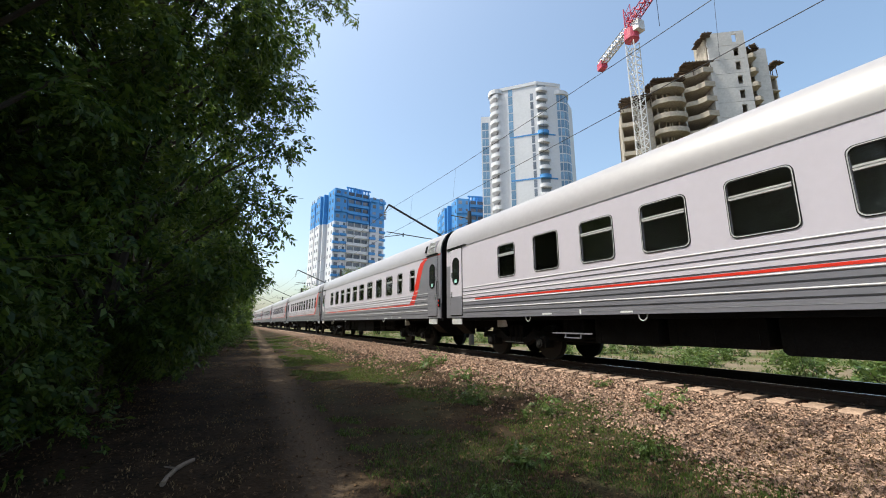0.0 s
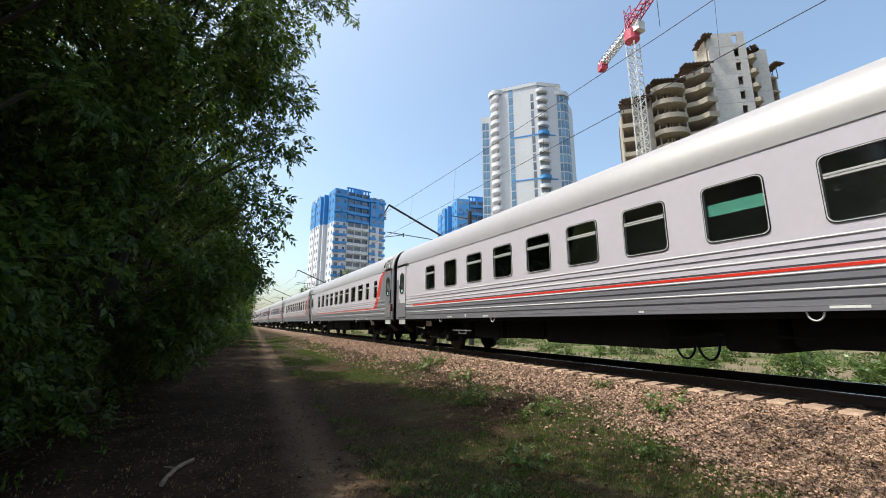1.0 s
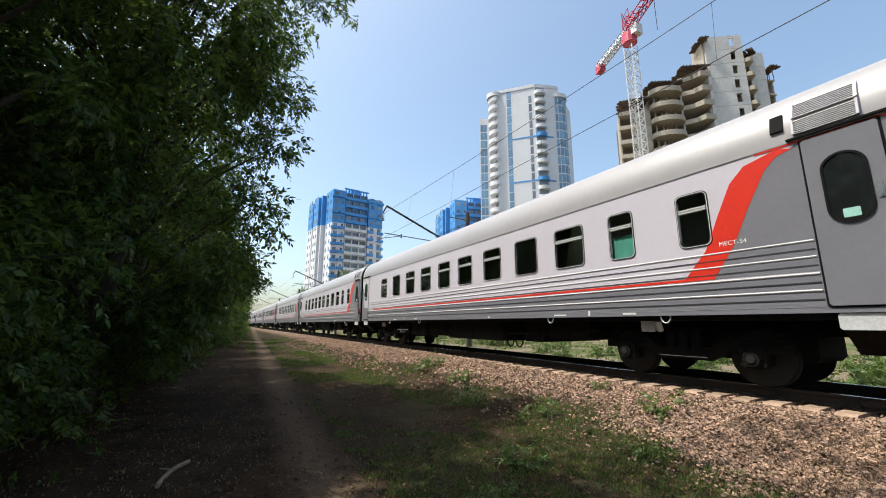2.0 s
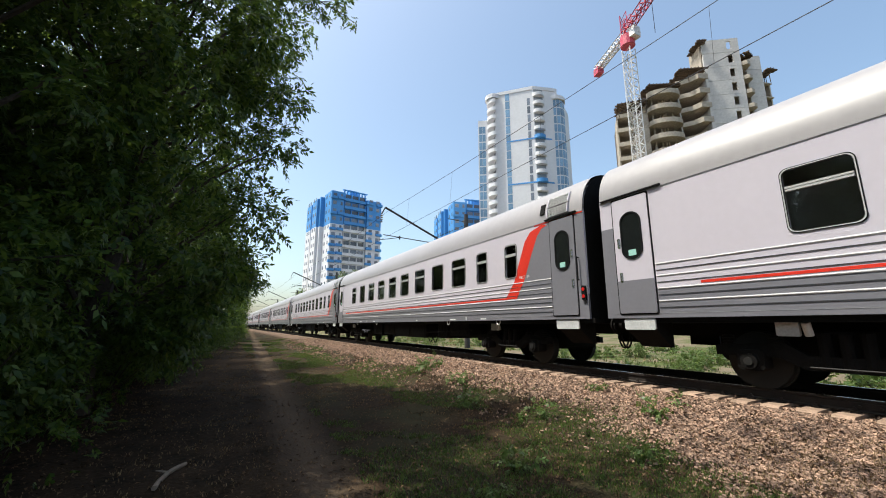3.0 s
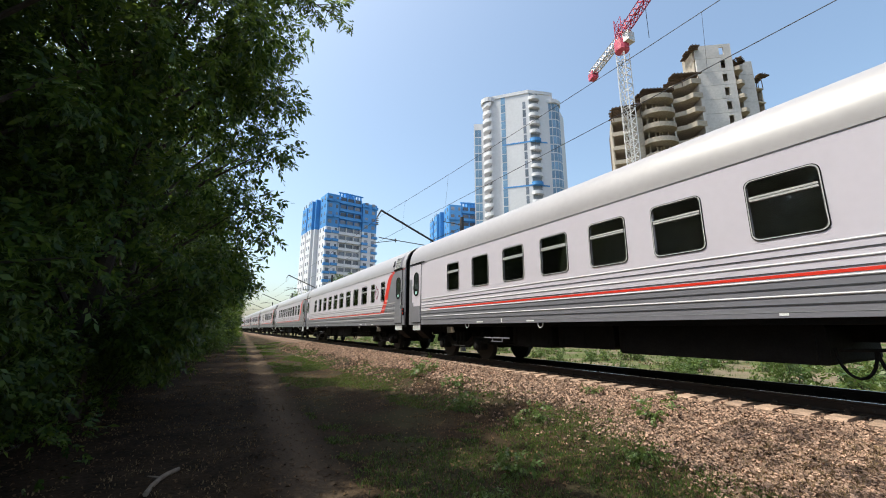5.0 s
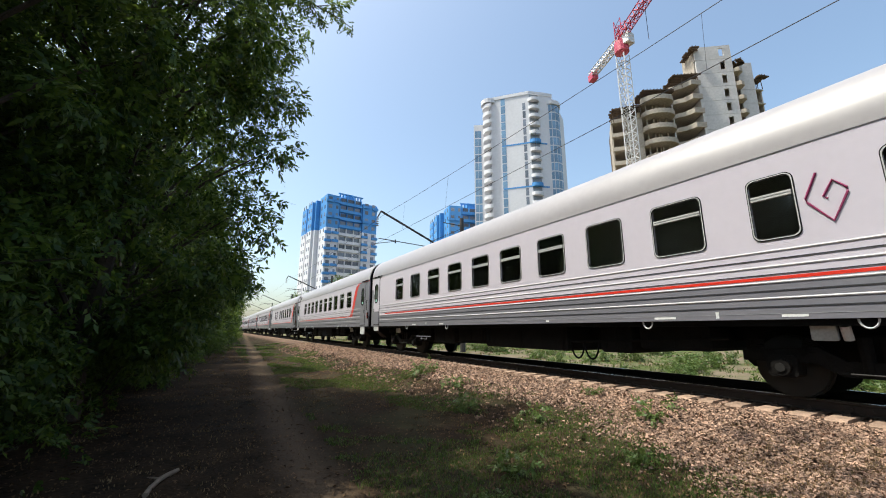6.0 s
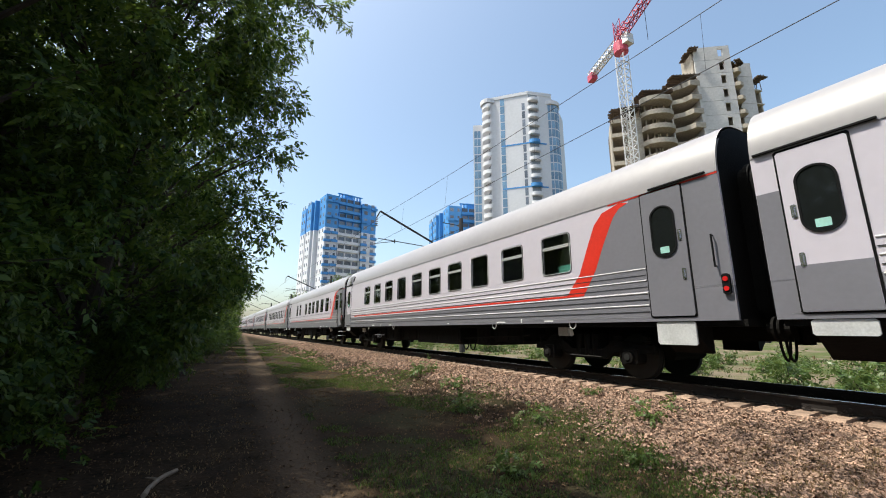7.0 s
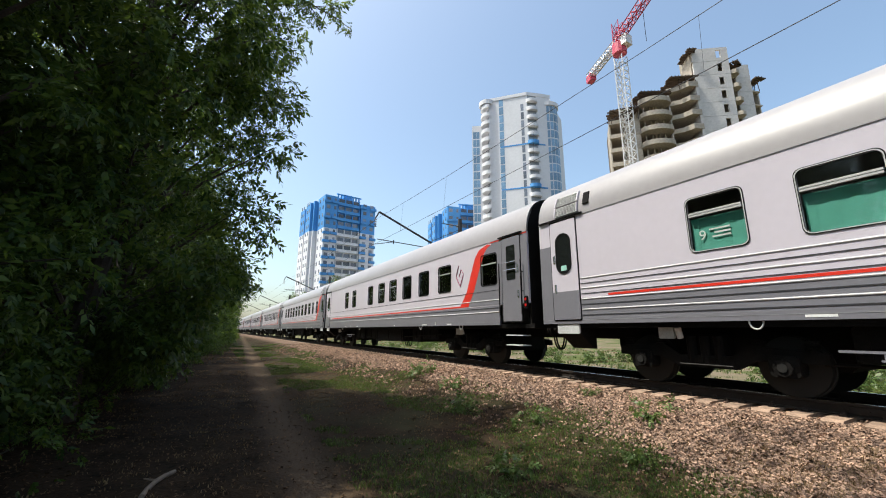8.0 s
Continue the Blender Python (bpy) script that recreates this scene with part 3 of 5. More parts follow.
def make_coach(windows, label, grille=False, rear_grille=False, curtains=(), logo=False, diner=False, nose=0.0, tail=0.34):
    car = thing("railway_coach", pose(TRACK_X, 0, 0), label, "railway coach", "coaches of the passing train")
    door_f = (0.82, 1.65) if nose else (0.46, 1.29)
    door_r = (LEN - 0.84 - tail, LEN - tail)
    for side in (-1, 1):
        hz0, hz1 = 2.50, 3.50
        holes = [(s - w / 2 + 0.01, s + w / 2 - 0.01) for s, w, k in windows]
        bm = bmesh.new()
        wall_with_holes(bm, side, NOSE, LEN, PAINT, GUTTER, holes, hz0, hz1)
        part("side_wall", bm, LIGHT, car, "light grey painted side wall")
        bm = bmesh.new()
        x0, x1 = sorted((side * HALF, side * (HALF - 0.06)))
        box(bm, x0, x1, NOSE if not diner else 1.5, LEN, SILL, PAINT)
        part("lower_panel", bm, DARK, car, "dark grey lower side panel")
        # painted front end and the red band that sweeps up to the gutter
        dx = nose
        left = [(3.30 + dx, 1.845), (2.84 + dx, 2.38), (2.56 + dx, 3.0), (2.32 + dx, 3.5), (2.08 + dx, 3.74), (1.6 + dx, 3.86)]
        right = [(2.76 + dx, 1.845), (2.37 + dx, 2.42), (2.10 + dx, 3.0), (1.80 + dx, 3.56), (1.62 + dx, 3.74), (1.40 + dx, 3.80)]
        if not diner:
            bm = strip_shape([(NOSE + 0.003, 1.825), *right, (1.35 + dx, 3.885), (NOSE + 0.003, 3.885)], side, 0.003)
        else:
            left = [(y + 0.45, z) for y, z in left]
            right = [(y + 0.45, z) for y, z in right]
            bm = strip_shape([(NOSE + 0.003, 1.825), *right[:2], (2.78, 2.505), (NOSE + 0.003, 2.505)], side, 0.003)
            for outline in ([(NOSE + 0.003, 2.505), (1.56, 2.505), (1.56, 3.495), (NOSE + 0.003, 3.495)], [(2.44, 2.505), (2.78, 2.505), (2.55, 3.0), (2.44, 3.2)],
                            [(NOSE + 0.003, 3.495), (2.28, 3.495), (2.07, 3.74), (1.85, 3.8), (1.8, 3.885), (NOSE + 0.003, 3.885)]):
                prism(bm, outline, side * (HALF - 0.004), side * (HALF + 0.003), "x")
        part("front_panel", bm, DARK, car, "dark grey painted coach end")
        bm = strip_shape(left + right[::-1], side, 0.006)
        prism(bm, [(NOSE + 0.003, 3.862), (1.9 + dx, 3.862), (1.9 + dx, 3.896), (NOSE + 0.003, 3.896)], side * HALF, side * (HALF + 0.008), "x")
        part("red_band", bm, RED, car, "red band sweeping up to the gutter")
        bm = bmesh.new()
        box(bm, side * HALF, side * (HALF + 0.005), left[0][0] - 0.1, LEN - 2.05, 1.84, 1.89)
        part("red_stripe", bm, RED, car, "thin red stripe along the side")
        a, b = door_f[1] + 0.05, door_r[0] - 0.05
        if diner:
            a = 1.5
        # Pressed ribs; their pale colour paints the highlight along each ridge.
        for z in ((1.55, 1.80, 2.055, 2.30) if not diner else (1.62, 2.0)):
            bm = bmesh.new()
            prism(bm, [(side * (HALF - 0.002), z - 0.018), (side * (HALF + 0.010), z - 0.012), (side * (HALF + 0.014), z), (side * (HALF + 0.010), z + 0.012), (side * (HALF - 0.002), z + 0.018)], a, b, "y")
            part("rib", bm, RIB, car, "pressed rib coloured pale as its highlight")
        # Flat dark strips paint the shade below each rib; no groove is cut.
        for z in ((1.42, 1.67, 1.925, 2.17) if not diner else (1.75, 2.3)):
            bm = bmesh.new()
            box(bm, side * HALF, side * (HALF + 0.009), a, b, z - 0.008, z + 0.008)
            part("groove_trim", bm, GROOVE, car, "dark strip painted as the shade below a rib")
        bm = bmesh.new()
        box(bm, side * HALF, side * (HALF + 0.004), a, LEN - 0.2, 1.305, 1.312)
        box(bm, side * (HALF - 0.01), side * (HALF + 0.012), NOSE, LEN, GUTTER - 0.003, GUTTER + 0.018)
        part("gutter_seam", bm, SEAM, car)
        for y0, y1 in ((0.35, 1.45), (LEN - 1.5, LEN - 0.05)):
            bm = bmesh.new()
            box(bm, side * HALF, side * (HALF + 0.05), y0, y1, GUTTER + 0.02, GUTTER + 0.05)
            part("rain_strip", bm, RUBBER, car, "black rain strip over the door")
        coach_door(car, *door_f, side, False, DARK, not diner)
        coach_door(car, *door_r, side, True, LIGHT)
        bm = bmesh.new()
        box(bm, side * HALF, side * (HALF + 0.004), LEN - tail - 0.03, LEN - 0.004, PAINT, 3.25)
        part("corner_panel", bm, DARK, car, "dark grey corner panel")
        for i, (s, w, k) in enumerate(windows):
            window(car, s, w, k, side, dict(curtains).get(i))
        # fold-down step, lamp, grab rail
        for y0, y1 in ((door_f[0] + 0.05, door_f[1] - 0.05), (door_r[0] + 0.1, door_r[1] - 0.05)):
            bm = bmesh.new()
            if diner and y0 < 3:
                for z in (0.62, 0.9):
                    box(bm, side * 1.2, side * 1.52, y0, y1, z, z + 0.03)
                part("step", bm, STEP, car, "open tread steps")
                continue
            bevel_box(bm, side * 1.48, side * 1.52, y0, y1, 0.78 if nose and y0 < 3 else 0.98, 1.21, 0.03)
            part("step_panel", bm, STEP, car, "pale folded step panel")
            bm = bmesh.new()
            prism(bm, [(side * 1.46, 1.2), (side * 1.46, 0.98), (side * 1.0, 0.62), (side * 0.9, 0.62), (side * 0.9, 1.2)], y0 + 0.02, y1 - 0.02, "y")
            part("step_well", bm, UNDER, car)
        bm = bmesh.new()
        tube(bm, (side * (HALF + 0.07), 0.37, 2.15), (side * (HALF + 0.07), 0.37, 2.75), 0.017, 8)
        for z in (2.17, 2.73):
            tube(bm, (side * HALF, 0.37, z), (side * (HALF + 0.07), 0.37, z), 0.012, 6)
        part("grab_handle", bm, RUBBER, car, "black curved grab handle")
        bm = bmesh.new()
        bevel_box(bm, side * HALF, side * (HALF + 0.05), 0.19, 0.31, 1.66, 2.02, 0.03)
        part("lamp_housing", bm, RUBBER, car)
        for z in (1.76, 1.93):
            bm = bmesh.new()
            tube(bm, (side * (HALF + 0.045), 0.25, z), (side * (HALF + 0.062), 0.25, z), 0.042, 14)
            part("tail_lamp", bm, REDLAMP, car, "red tail lamp lens")
        # sill lettering as plain bars, lifting eyes
        if not diner and not nose:
            lettering(car, "MECT-54", side, 2.4 + nose, 2.42, 0.11)
        for y, w in ((4.35, 0.32), (6.3, 0.42), (9.6, 0.12), (15.2, 0.3), (17.6, 0.36)):
            bm = bmesh.new()
            box(bm, side * HALF, side * (HALF + 0.004), y, y + w, 1.255, 1.295)
            part("marking", bm, WHITE, car, "white stencilled marking bar")
        for y in (5.55, 16.6):
            bm = bmesh.new()
            box(bm, side * HALF, side * (HALF + 0.004), y, y + 0.05, 1.25, 1.36)
            part("marking", bm, WHITE, car, "white stencilled marking bar")
        for y in (3.75, 6.9, 15.0, 18.6):
            bm = bmesh.new()
            bent(bm, [(side * 1.5, y + 0.10 * math.cos(a), 1.21 + 0.13 * math.sin(a)) for a in hang(8)], 0.014)
            part("lifting_eye", bm, STEP, car, "pale lifting eye")
        if logo:
            bm = bmesh.new()
            c = 3.90 if not diner else 3.75
            shape = ((0.09, 0.47), (0.33, 0.02), (0.31, -0.06), (-0.05, -0.47), (-0.33, 0.0), (-0.33, 0.08), (-0.14, 0.27), (0.04, 0.0), (-0.02, -0.05))
            pts = [(c + 0.70 * y, 3.0 + 0.82 * z) for y, z in shape]
            bent(bm, [(side * (HALF + 0.004), *p) for p in pts], 0.018, 5)
            part("emblem", bm, EMBLEM, car, "dark red looped emblem")
    # roof, ends, floor
    bm = bmesh.new()
    for inset in (0.0, 0.05):           # outer skin and lining
        rows = [[bm.verts.new((x * (1 - inset * 0.65), y, z - inset)) for x, z in SECTION] for y in (NOSE, LEN)]
        for i in range(len(SECTION) - 1):
            bm.faces.new((rows[0][i], rows[0][i + 1], rows[1][i + 1], rows[1][i]))
    part("roof", bm, ROOF, car, "silver grey curved roof", smooth=True)
    for y0, y1 in ((NOSE, NOSE + 0.06), (LEN - 0.06, LEN)):
        bm = bmesh.new()
        prism(bm, [(x * 0.955, z - 0.03) for x, z in SECTION] + [(-1.47, SILL), (1.47, SILL)], y0, y1, "y")
        part("end_wall", bm, UNDER, car)
    for y0, y1 in ((-0.24, NOSE), (LEN, LEN + 0.24)):
        bm = bmesh.new()
        k = 4
        for i in range(k):          # concertina folds
            a, b = y0 + (y1 - y0) * i / k, y0 + (y1 - y0) * (i + 1) / k
            f = 0.96 if i % 2 else 1.0
            prism(bm, [(x * f, 2.65 + z * f) for x, z in rounded(1.7, 3.1, 0.35)], a, b, "y")
        part("gangway_bellows", bm, RUBBER, car, "black rubber gangway bellows")
    bm = bmesh.new()
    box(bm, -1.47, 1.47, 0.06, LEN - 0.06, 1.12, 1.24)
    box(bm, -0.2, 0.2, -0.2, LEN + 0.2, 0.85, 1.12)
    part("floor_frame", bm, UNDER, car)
    bm = bmesh.new()
    box(bm, -0.35, -0.31, 1.5, LEN - 1.5, 1.24, 3.9)
    part("corridor_wall", bm, INSIDE, car)
    for y in (-0.22, LEN + 0.22):
        sg = 1 if y > 0 else -1
        bm = bmesh.new()
        tube(bm, (0, y - sg * 0.25, 0.98), (0, y + sg * 0.05, 0.98), 0.13, 8)
        box(bm, -0.14, 0.14, y - 0.06, y + 0.06, 0.8, 1.12)
        part("coupler", bm, UNDER, car)
        for x in (-0.98, 0.98):
            bm = bmesh.new()
            tube(bm, (x, y - sg * 0.2, 1.08), (x, y - sg * 0.02, 1.08), 0.09, 10)
            tube(bm, (x, y - sg * 0.02, 1.08), (x, y + sg * 0.02, 1.08), 0.2, 16)
            part("buffer", bm, UNDER, car)
        bm = bmesh.new()
        bent(bm, [(-0.75 + 0.2 * math.cos(a), y, 0.95 + 0.4 * math.sin(a)) for a in hang(8)], 0.022)
        part("brake_hose", bm, RUBBER, car)
    # roof gear
    for y, w in ((4.6, 0.5), (8.2, 0.3), (13.6, 0.3), (17.4, 0.5)):
        bm = bmesh.new()
        bevel_box(bm, -0.45, -0.25, y, y + w * 0.5, 4.96, 5.06, 0.03)
        tube(bm, (-0.35, y + w / 4, 5.04), (-0.35, y + w / 4, 5.13), 0.05, 8)
        tube(bm, (-0.35, y + w / 4, 5.13), (-0.35, y + w / 4, 5.17), 0.11, 10, 0.07)
        part("roof_vent", bm, DARK, car, "small dark roof ventilator")
    for y0, y1 in ((2.2, 5.2), (9.0, 12.6), (16.4, 20.0)):
        bm = bmesh.new()
        tube(bm, (-0.45, y0, 5.06), (-0.45, y1, 5.06), 0.012, 5)
        k = int((y1 - y0) / 0.7)
        for i in range(k + 1):
            y = y0 + (y1 - y0) * i / k
            tube(bm, (-0.45, y, 4.95), (-0.45, y, 5.06), 0.010, 5)
        part("roof_rail", bm, DARK, car, "thin dark roof conduit")
    for on, y0, s in ((grille, 0.62, 1), (rear_grille, LEN - 1.35, -1)):
        if not on:
            continue
        for side in (-1, 1):
            for n, (za, xa, zb, xb) in enumerate(((4.0, 1.55, 4.25, 1.515), (4.29, 1.51, 4.56, 1.40))):
                g = thing("air_grille", Matrix(), "", "")
                g.parent = car
                bm = bmesh.new()
                k = 8
                for i in range(k):
                    f0, f1 = i / k, (i + 0.6) / k
                    prism(bm, [(side * (xa + (xb - xa) * f0 + 0.03), za + (zb - za) * f0), (side * (xa + (xb - xa) * f1 + 0.01), za + (zb - za) * f1), (side * (xa + (xb - xa) * f1 - 0.03), za + (zb - za) * f1), (side * (xa + (xb - xa) * f0 - 0.01), za + (zb - za) * f0)], y0, y0 + 0.72, "y")
                part("louvre_slats", bm, STEP, g)
                for yy in (y0 - 0.02, y0 + 0.71):
                    bm = bmesh.new()
                    prism(bm, [(side * (xa + 0.04), za), (side * (xb + 0.04), zb), (side * (xb - 0.05), zb), (side * (xa - 0.05), za)], yy, yy + 0.03, "y")
                    part("grille_frame", bm, LIGHT, g)
            bm = bmesh.new()
            yv = y0 + (0.85 if s > 0 else -0.35)
            prism(bm, [(side * 1.48, 4.12), (side * 1.56, 4.14), (side * 1.475, 4.44), (side * 1.40, 4.42)], yv, yv + 0.17, "y")
            part("roof_hatch", bm, UNDER, car, "small dark roof hatch")
    # Black block added to fill each bogie's middle as its shade.
    for y in (3.7, LEN - 3.7):
        bm = bmesh.new()
        bevel_box(bm, -0.6, 0.6, y - 1.9, y + 1.9, 0.42, 1.16, 0.08)
        part("bolster", bm, UNDER, car, "black block added as the shade inside the bogie")
    bogie(car, 3.7)
    bogie(car, LEN - 3.7)
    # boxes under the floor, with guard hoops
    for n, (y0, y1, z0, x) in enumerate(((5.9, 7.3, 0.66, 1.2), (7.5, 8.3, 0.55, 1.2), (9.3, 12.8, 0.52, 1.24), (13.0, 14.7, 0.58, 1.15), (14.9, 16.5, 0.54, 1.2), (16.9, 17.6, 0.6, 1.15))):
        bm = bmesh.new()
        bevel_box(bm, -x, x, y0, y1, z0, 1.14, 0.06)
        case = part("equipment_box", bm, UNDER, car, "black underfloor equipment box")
        for yy in np.linspace(y0 + 0.15, y1 - 0.15, 3):
            bm = bmesh.new()
            box(bm, -x - 0.02, -x + 0.01, yy - 0.02, yy + 0.02, z0 + 0.07, 1.08)
            part("stiffener", bm, UNDER, case)
    for yc in (8.62, 9.05):
        bm = bmesh.new()
        bent(bm, [(-1.15, yc + 0.21 * math.cos(a), 0.78 + 0.42 * math.sin(a)) for a in hang(10)], 0.022)
        part("cable_loop", bm, RUBBER, car, "sagging black cable")
    bm = bmesh.new()
    bevel_box(bm, -1.45, -1.42, 16.4, 17.7, 0.755, 0.79, 0.008)
    bevel_box(bm, -1.45, -1.42, 16.75, 17.3, 0.65, 0.675, 0.008)
    for y in (16.75, 17.25):
        box(bm, -1.445, -1.425, y - 0.012, y + 0.012, 0.66, 0.77)
    for y in (17.0, 17.5):
        box(bm, -1.43, -1.13, y - 0.012, y + 0.012, 0.76, 0.785)
    part("step_rail", bm, DARK, car, "grey underfloor step rail")
    for p, q in (((-1.0, 13.2, 0.62), (-1.0, 18.0, 0.55)), ((-1.2, 5.6, 0.9), (-1.2, 9.2, 0.75))):
        bm = bmesh.new()
        tube(bm, p, q, 0.028, 6)
        part("brake_rod", bm, UNDER, car)
    return car


# Colour of the strips that paint the ribs' shade.
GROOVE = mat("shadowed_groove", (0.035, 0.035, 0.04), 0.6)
SEAM = mat("panel_seam", (0.28, 0.28, 0.29), 0.6)
EMBLEM = mat("dark_red_emblem", (0.26, 0.02, 0.09), 0.5)


COACHES = []


def build_train():
    base = "grey passenger coach with a red band"
    a = make_coach(COUPE, base + " and roof grilles", True, False)
    b = make_coach(COUPE, base + " and a half-drawn curtain", True, False, ((3, (-0.02, 0.2)), (1, (-0.5, 0.0)), (6, (-0.5, -0.2))))
    f = make_coach(COUPE, base + " and low teal curtains", True, False, ((9, (-0.12, 0.24)), (7, (-0.3, -0.04))))
    c = make_coach(COUPE, base + " and a looped emblem", True, False, (), True)
    d = make_coach(SALOON, base + " and teal rear curtains", False, True, ((9, (-0.5, 0.12)), (8, (-0.5, 0.12)), (7, (-0.5, 0.1)), (0, (-0.5, -0.3))), False, False, 0.55, 0.42)
    e = make_coach(DINER, "older grey buffet coach with open steps and an emblem", False, False, ((0, (-0.5, 0.18)),), True, True, 0.0, 0.5)
    for side in (-1, 1):
        lettering(d, "9", side, 19.22, 2.70, 0.26, -0.06)
        for z, w in ((2.86, 0.34), (2.79, 0.26), (2.72, 0.30)):
            bm = bmesh.new()
            box(bm, side * (HALF - 0.062), side * (HALF - 0.058), 18.76, 18.76 + w, z, z + 0.03)
            part("lettering", bm, WHITE, d, "small pale writing as plain bars")
    order = {-4: a, -3: b, -1: f, 1: c, 2: d, 3: e}
    for k in range(-4, 13):
        src = order.get(k) or {0: a, 1: b, 2: a}[k % 3]
        if k in order:
            car = src
        else:
            car = copy_thing(src, src.matrix_basis)
        COACHES.append((k, car))


build_train()


def motions():
    for k, car in COACHES:
        y0 = FRONT0 + PITCH * k
        lag = ((0.0, -0.46), (0.5, -0.40), (1.0, -0.33), (1.5, -0.26), (2.2, -0.14), (3.0, -0.03), (3.5, -0.02), (4.0, 0.02), (4.5, 0.0), (5.2, -0.09),
               (6.0, -0.25), (6.5, -0.30), (7.0, -0.38), (7.5, -0.50), (8.0, -0.58))
        walk(car, [(t, pose(TRACK_X, y0 - SPEED * t + d, 0)) for t, d in lag])


# ---- overhead line ----
def build_overhead():
    mast = thing("catenary_mast", pose(15.4, 23.8, -0.45), "dark steel overhead line mast with a slanting bracket", "mast", "overhead line masts")
    bm = bmesh.new()
    tube(bm, (0, 0, -0.6), (0, 0, 9.8), 0.20, 10, 0.15)
    part("pole", bm, MAST, mast)
    bm = bmesh.new()
    tube(bm, (0, 0, 6.6), (-6.5, 0, 9.35), 0.075, 8)
    tube(bm, (-6.5, 0, 9.35), (-6.75, 0, 8.85), 0.05, 6)
    part("bracket_arm", bm, MAST, mast, "slanting tubular bracket arm")
    bm = bmesh.new()
    tube(bm, (-1.2, 0, 7.2), (-6.6, 0, 7.45), 0.03, 6)
    tube(bm, (-5.4, 0, 7.38), (-6.9, 0, 7.05), 0.025, 6)
    tube(bm, (-5.4, 0, 7.25), (-5.4, 0, 7.5), 0.05, 6)
    part("steady_arm", bm, MAST, mast)
    bm = bmesh.new()
    tube(bm, (0, 0, 9.2), (-1.6, 0, 9.25), 0.035, 6)
    tube(bm, (0, 0, 9.0), (-2.6, 0, 7.7), 0.02, 6)
    tube(bm, (0, 0, 8.8), (2.2, 0, 9.3), 0.03, 6)
    part("stay", bm, MAST, mast)
    for z in (8.75, 8.6, 8.45, 8.3):
        bm = bmesh.new()
        tube(bm, (-6.75, 0, z + 0.05), (-6.75, 0, z), 0.04, 8, 0.12)
        part("insulator", bm, INSUL, mast, "brown ribbed insulator")
    for y in (61.5, 99.0, 137.0, -14.0):
        copy_thing(mast, pose(15.2, y, -0.45))
    # wires sag between supports
    def wire(name, pts, r, label):
        bm = bmesh.new()
        rings = [[bm.verts.new((p[0] + r * math.cos(a), p[1], p[2] + r * math.sin(a))) for a in (0.0, 1.257, 2.513, 3.77, 5.027)] for p in pts] if len(pts) > 2 else []
        for u, v in zip(rings, rings[1:]):
            for i in range(5):
                bm.faces.new((u[i], u[(i + 1) % 5], v[(i + 1) % 5], v[i]))
        if not rings:
            tube(bm, *pts, r, 5)
        ob = part(name, bm, WIRE)
        tagged(ob, label, "wire")
    sup = [-14.0, 23.8, 61.5, 99.0, 137.0, 175.0]

    def line(x, z, sag, k=8):
        pts = []
        for a, b in zip(sup, sup[1:]):
            for i in range(k):
                f = i / k
                pts.append((x, a + (b - a) * f, z - sag * 4 * f * (1 - f)))
        return pts + [(x, sup[-1], z)]
    wire("messenger_wire", line(8.95, 8.55, 0.35), 0.010, "dark messenger wire sagging over the track")
    wire("contact_wire", line(8.8, 6.72, 0.04), 0.010, "dark contact wire over the track")
    wire("feeder_wire", line(17.2, 8.9, 0.5), 0.008, "thin feeder wire beside the track")
    for y in (3.6, 9.0, 15.0, 20.0, 28.0, 34.0):
        f = ((y + 14.0) % 37.7) / 37.7
        wire("dropper_wire", [(8.95, y, 8.55 - 0.35 * 4 * f * (1 - f)), (8.8, y, 6.70)], 0.004, "thin dropper wire between the overhead wires")


build_overhead()


# ---- far buildings ----
def facade_frame(p, q):
    """A frame along a wall's foot from p to q: x along it, y into the house, z up."""
    p, q = Vector((*p, 0)), Vector((*q, 0))
    d = (q - p).normalized()
    return Matrix.Translation(p) @ Matrix(((d.x, -d.y, 0, 0), (d.y, d.x, 0, 0), (0, 0, 1, 0), (0, 0, 0, 1))), (q - p).length


def pane_mesh(w, h, material, frame_mat=None):
    bm = bmesh.new()
    box(bm, -w / 2, w / 2, -0.04, 0.1, -h / 2, h / 2)
    o = part("window", bm, material)
    return o


def stamp(proto, parent, m):
    """Use the mesh of proto for one more part of parent."""
    if proto.parent is None and not proto.get("used"):
        proto.parent = parent
        proto.matrix_basis = m
        proto["used"] = 1
        return proto
    return share(proto, m, parent)


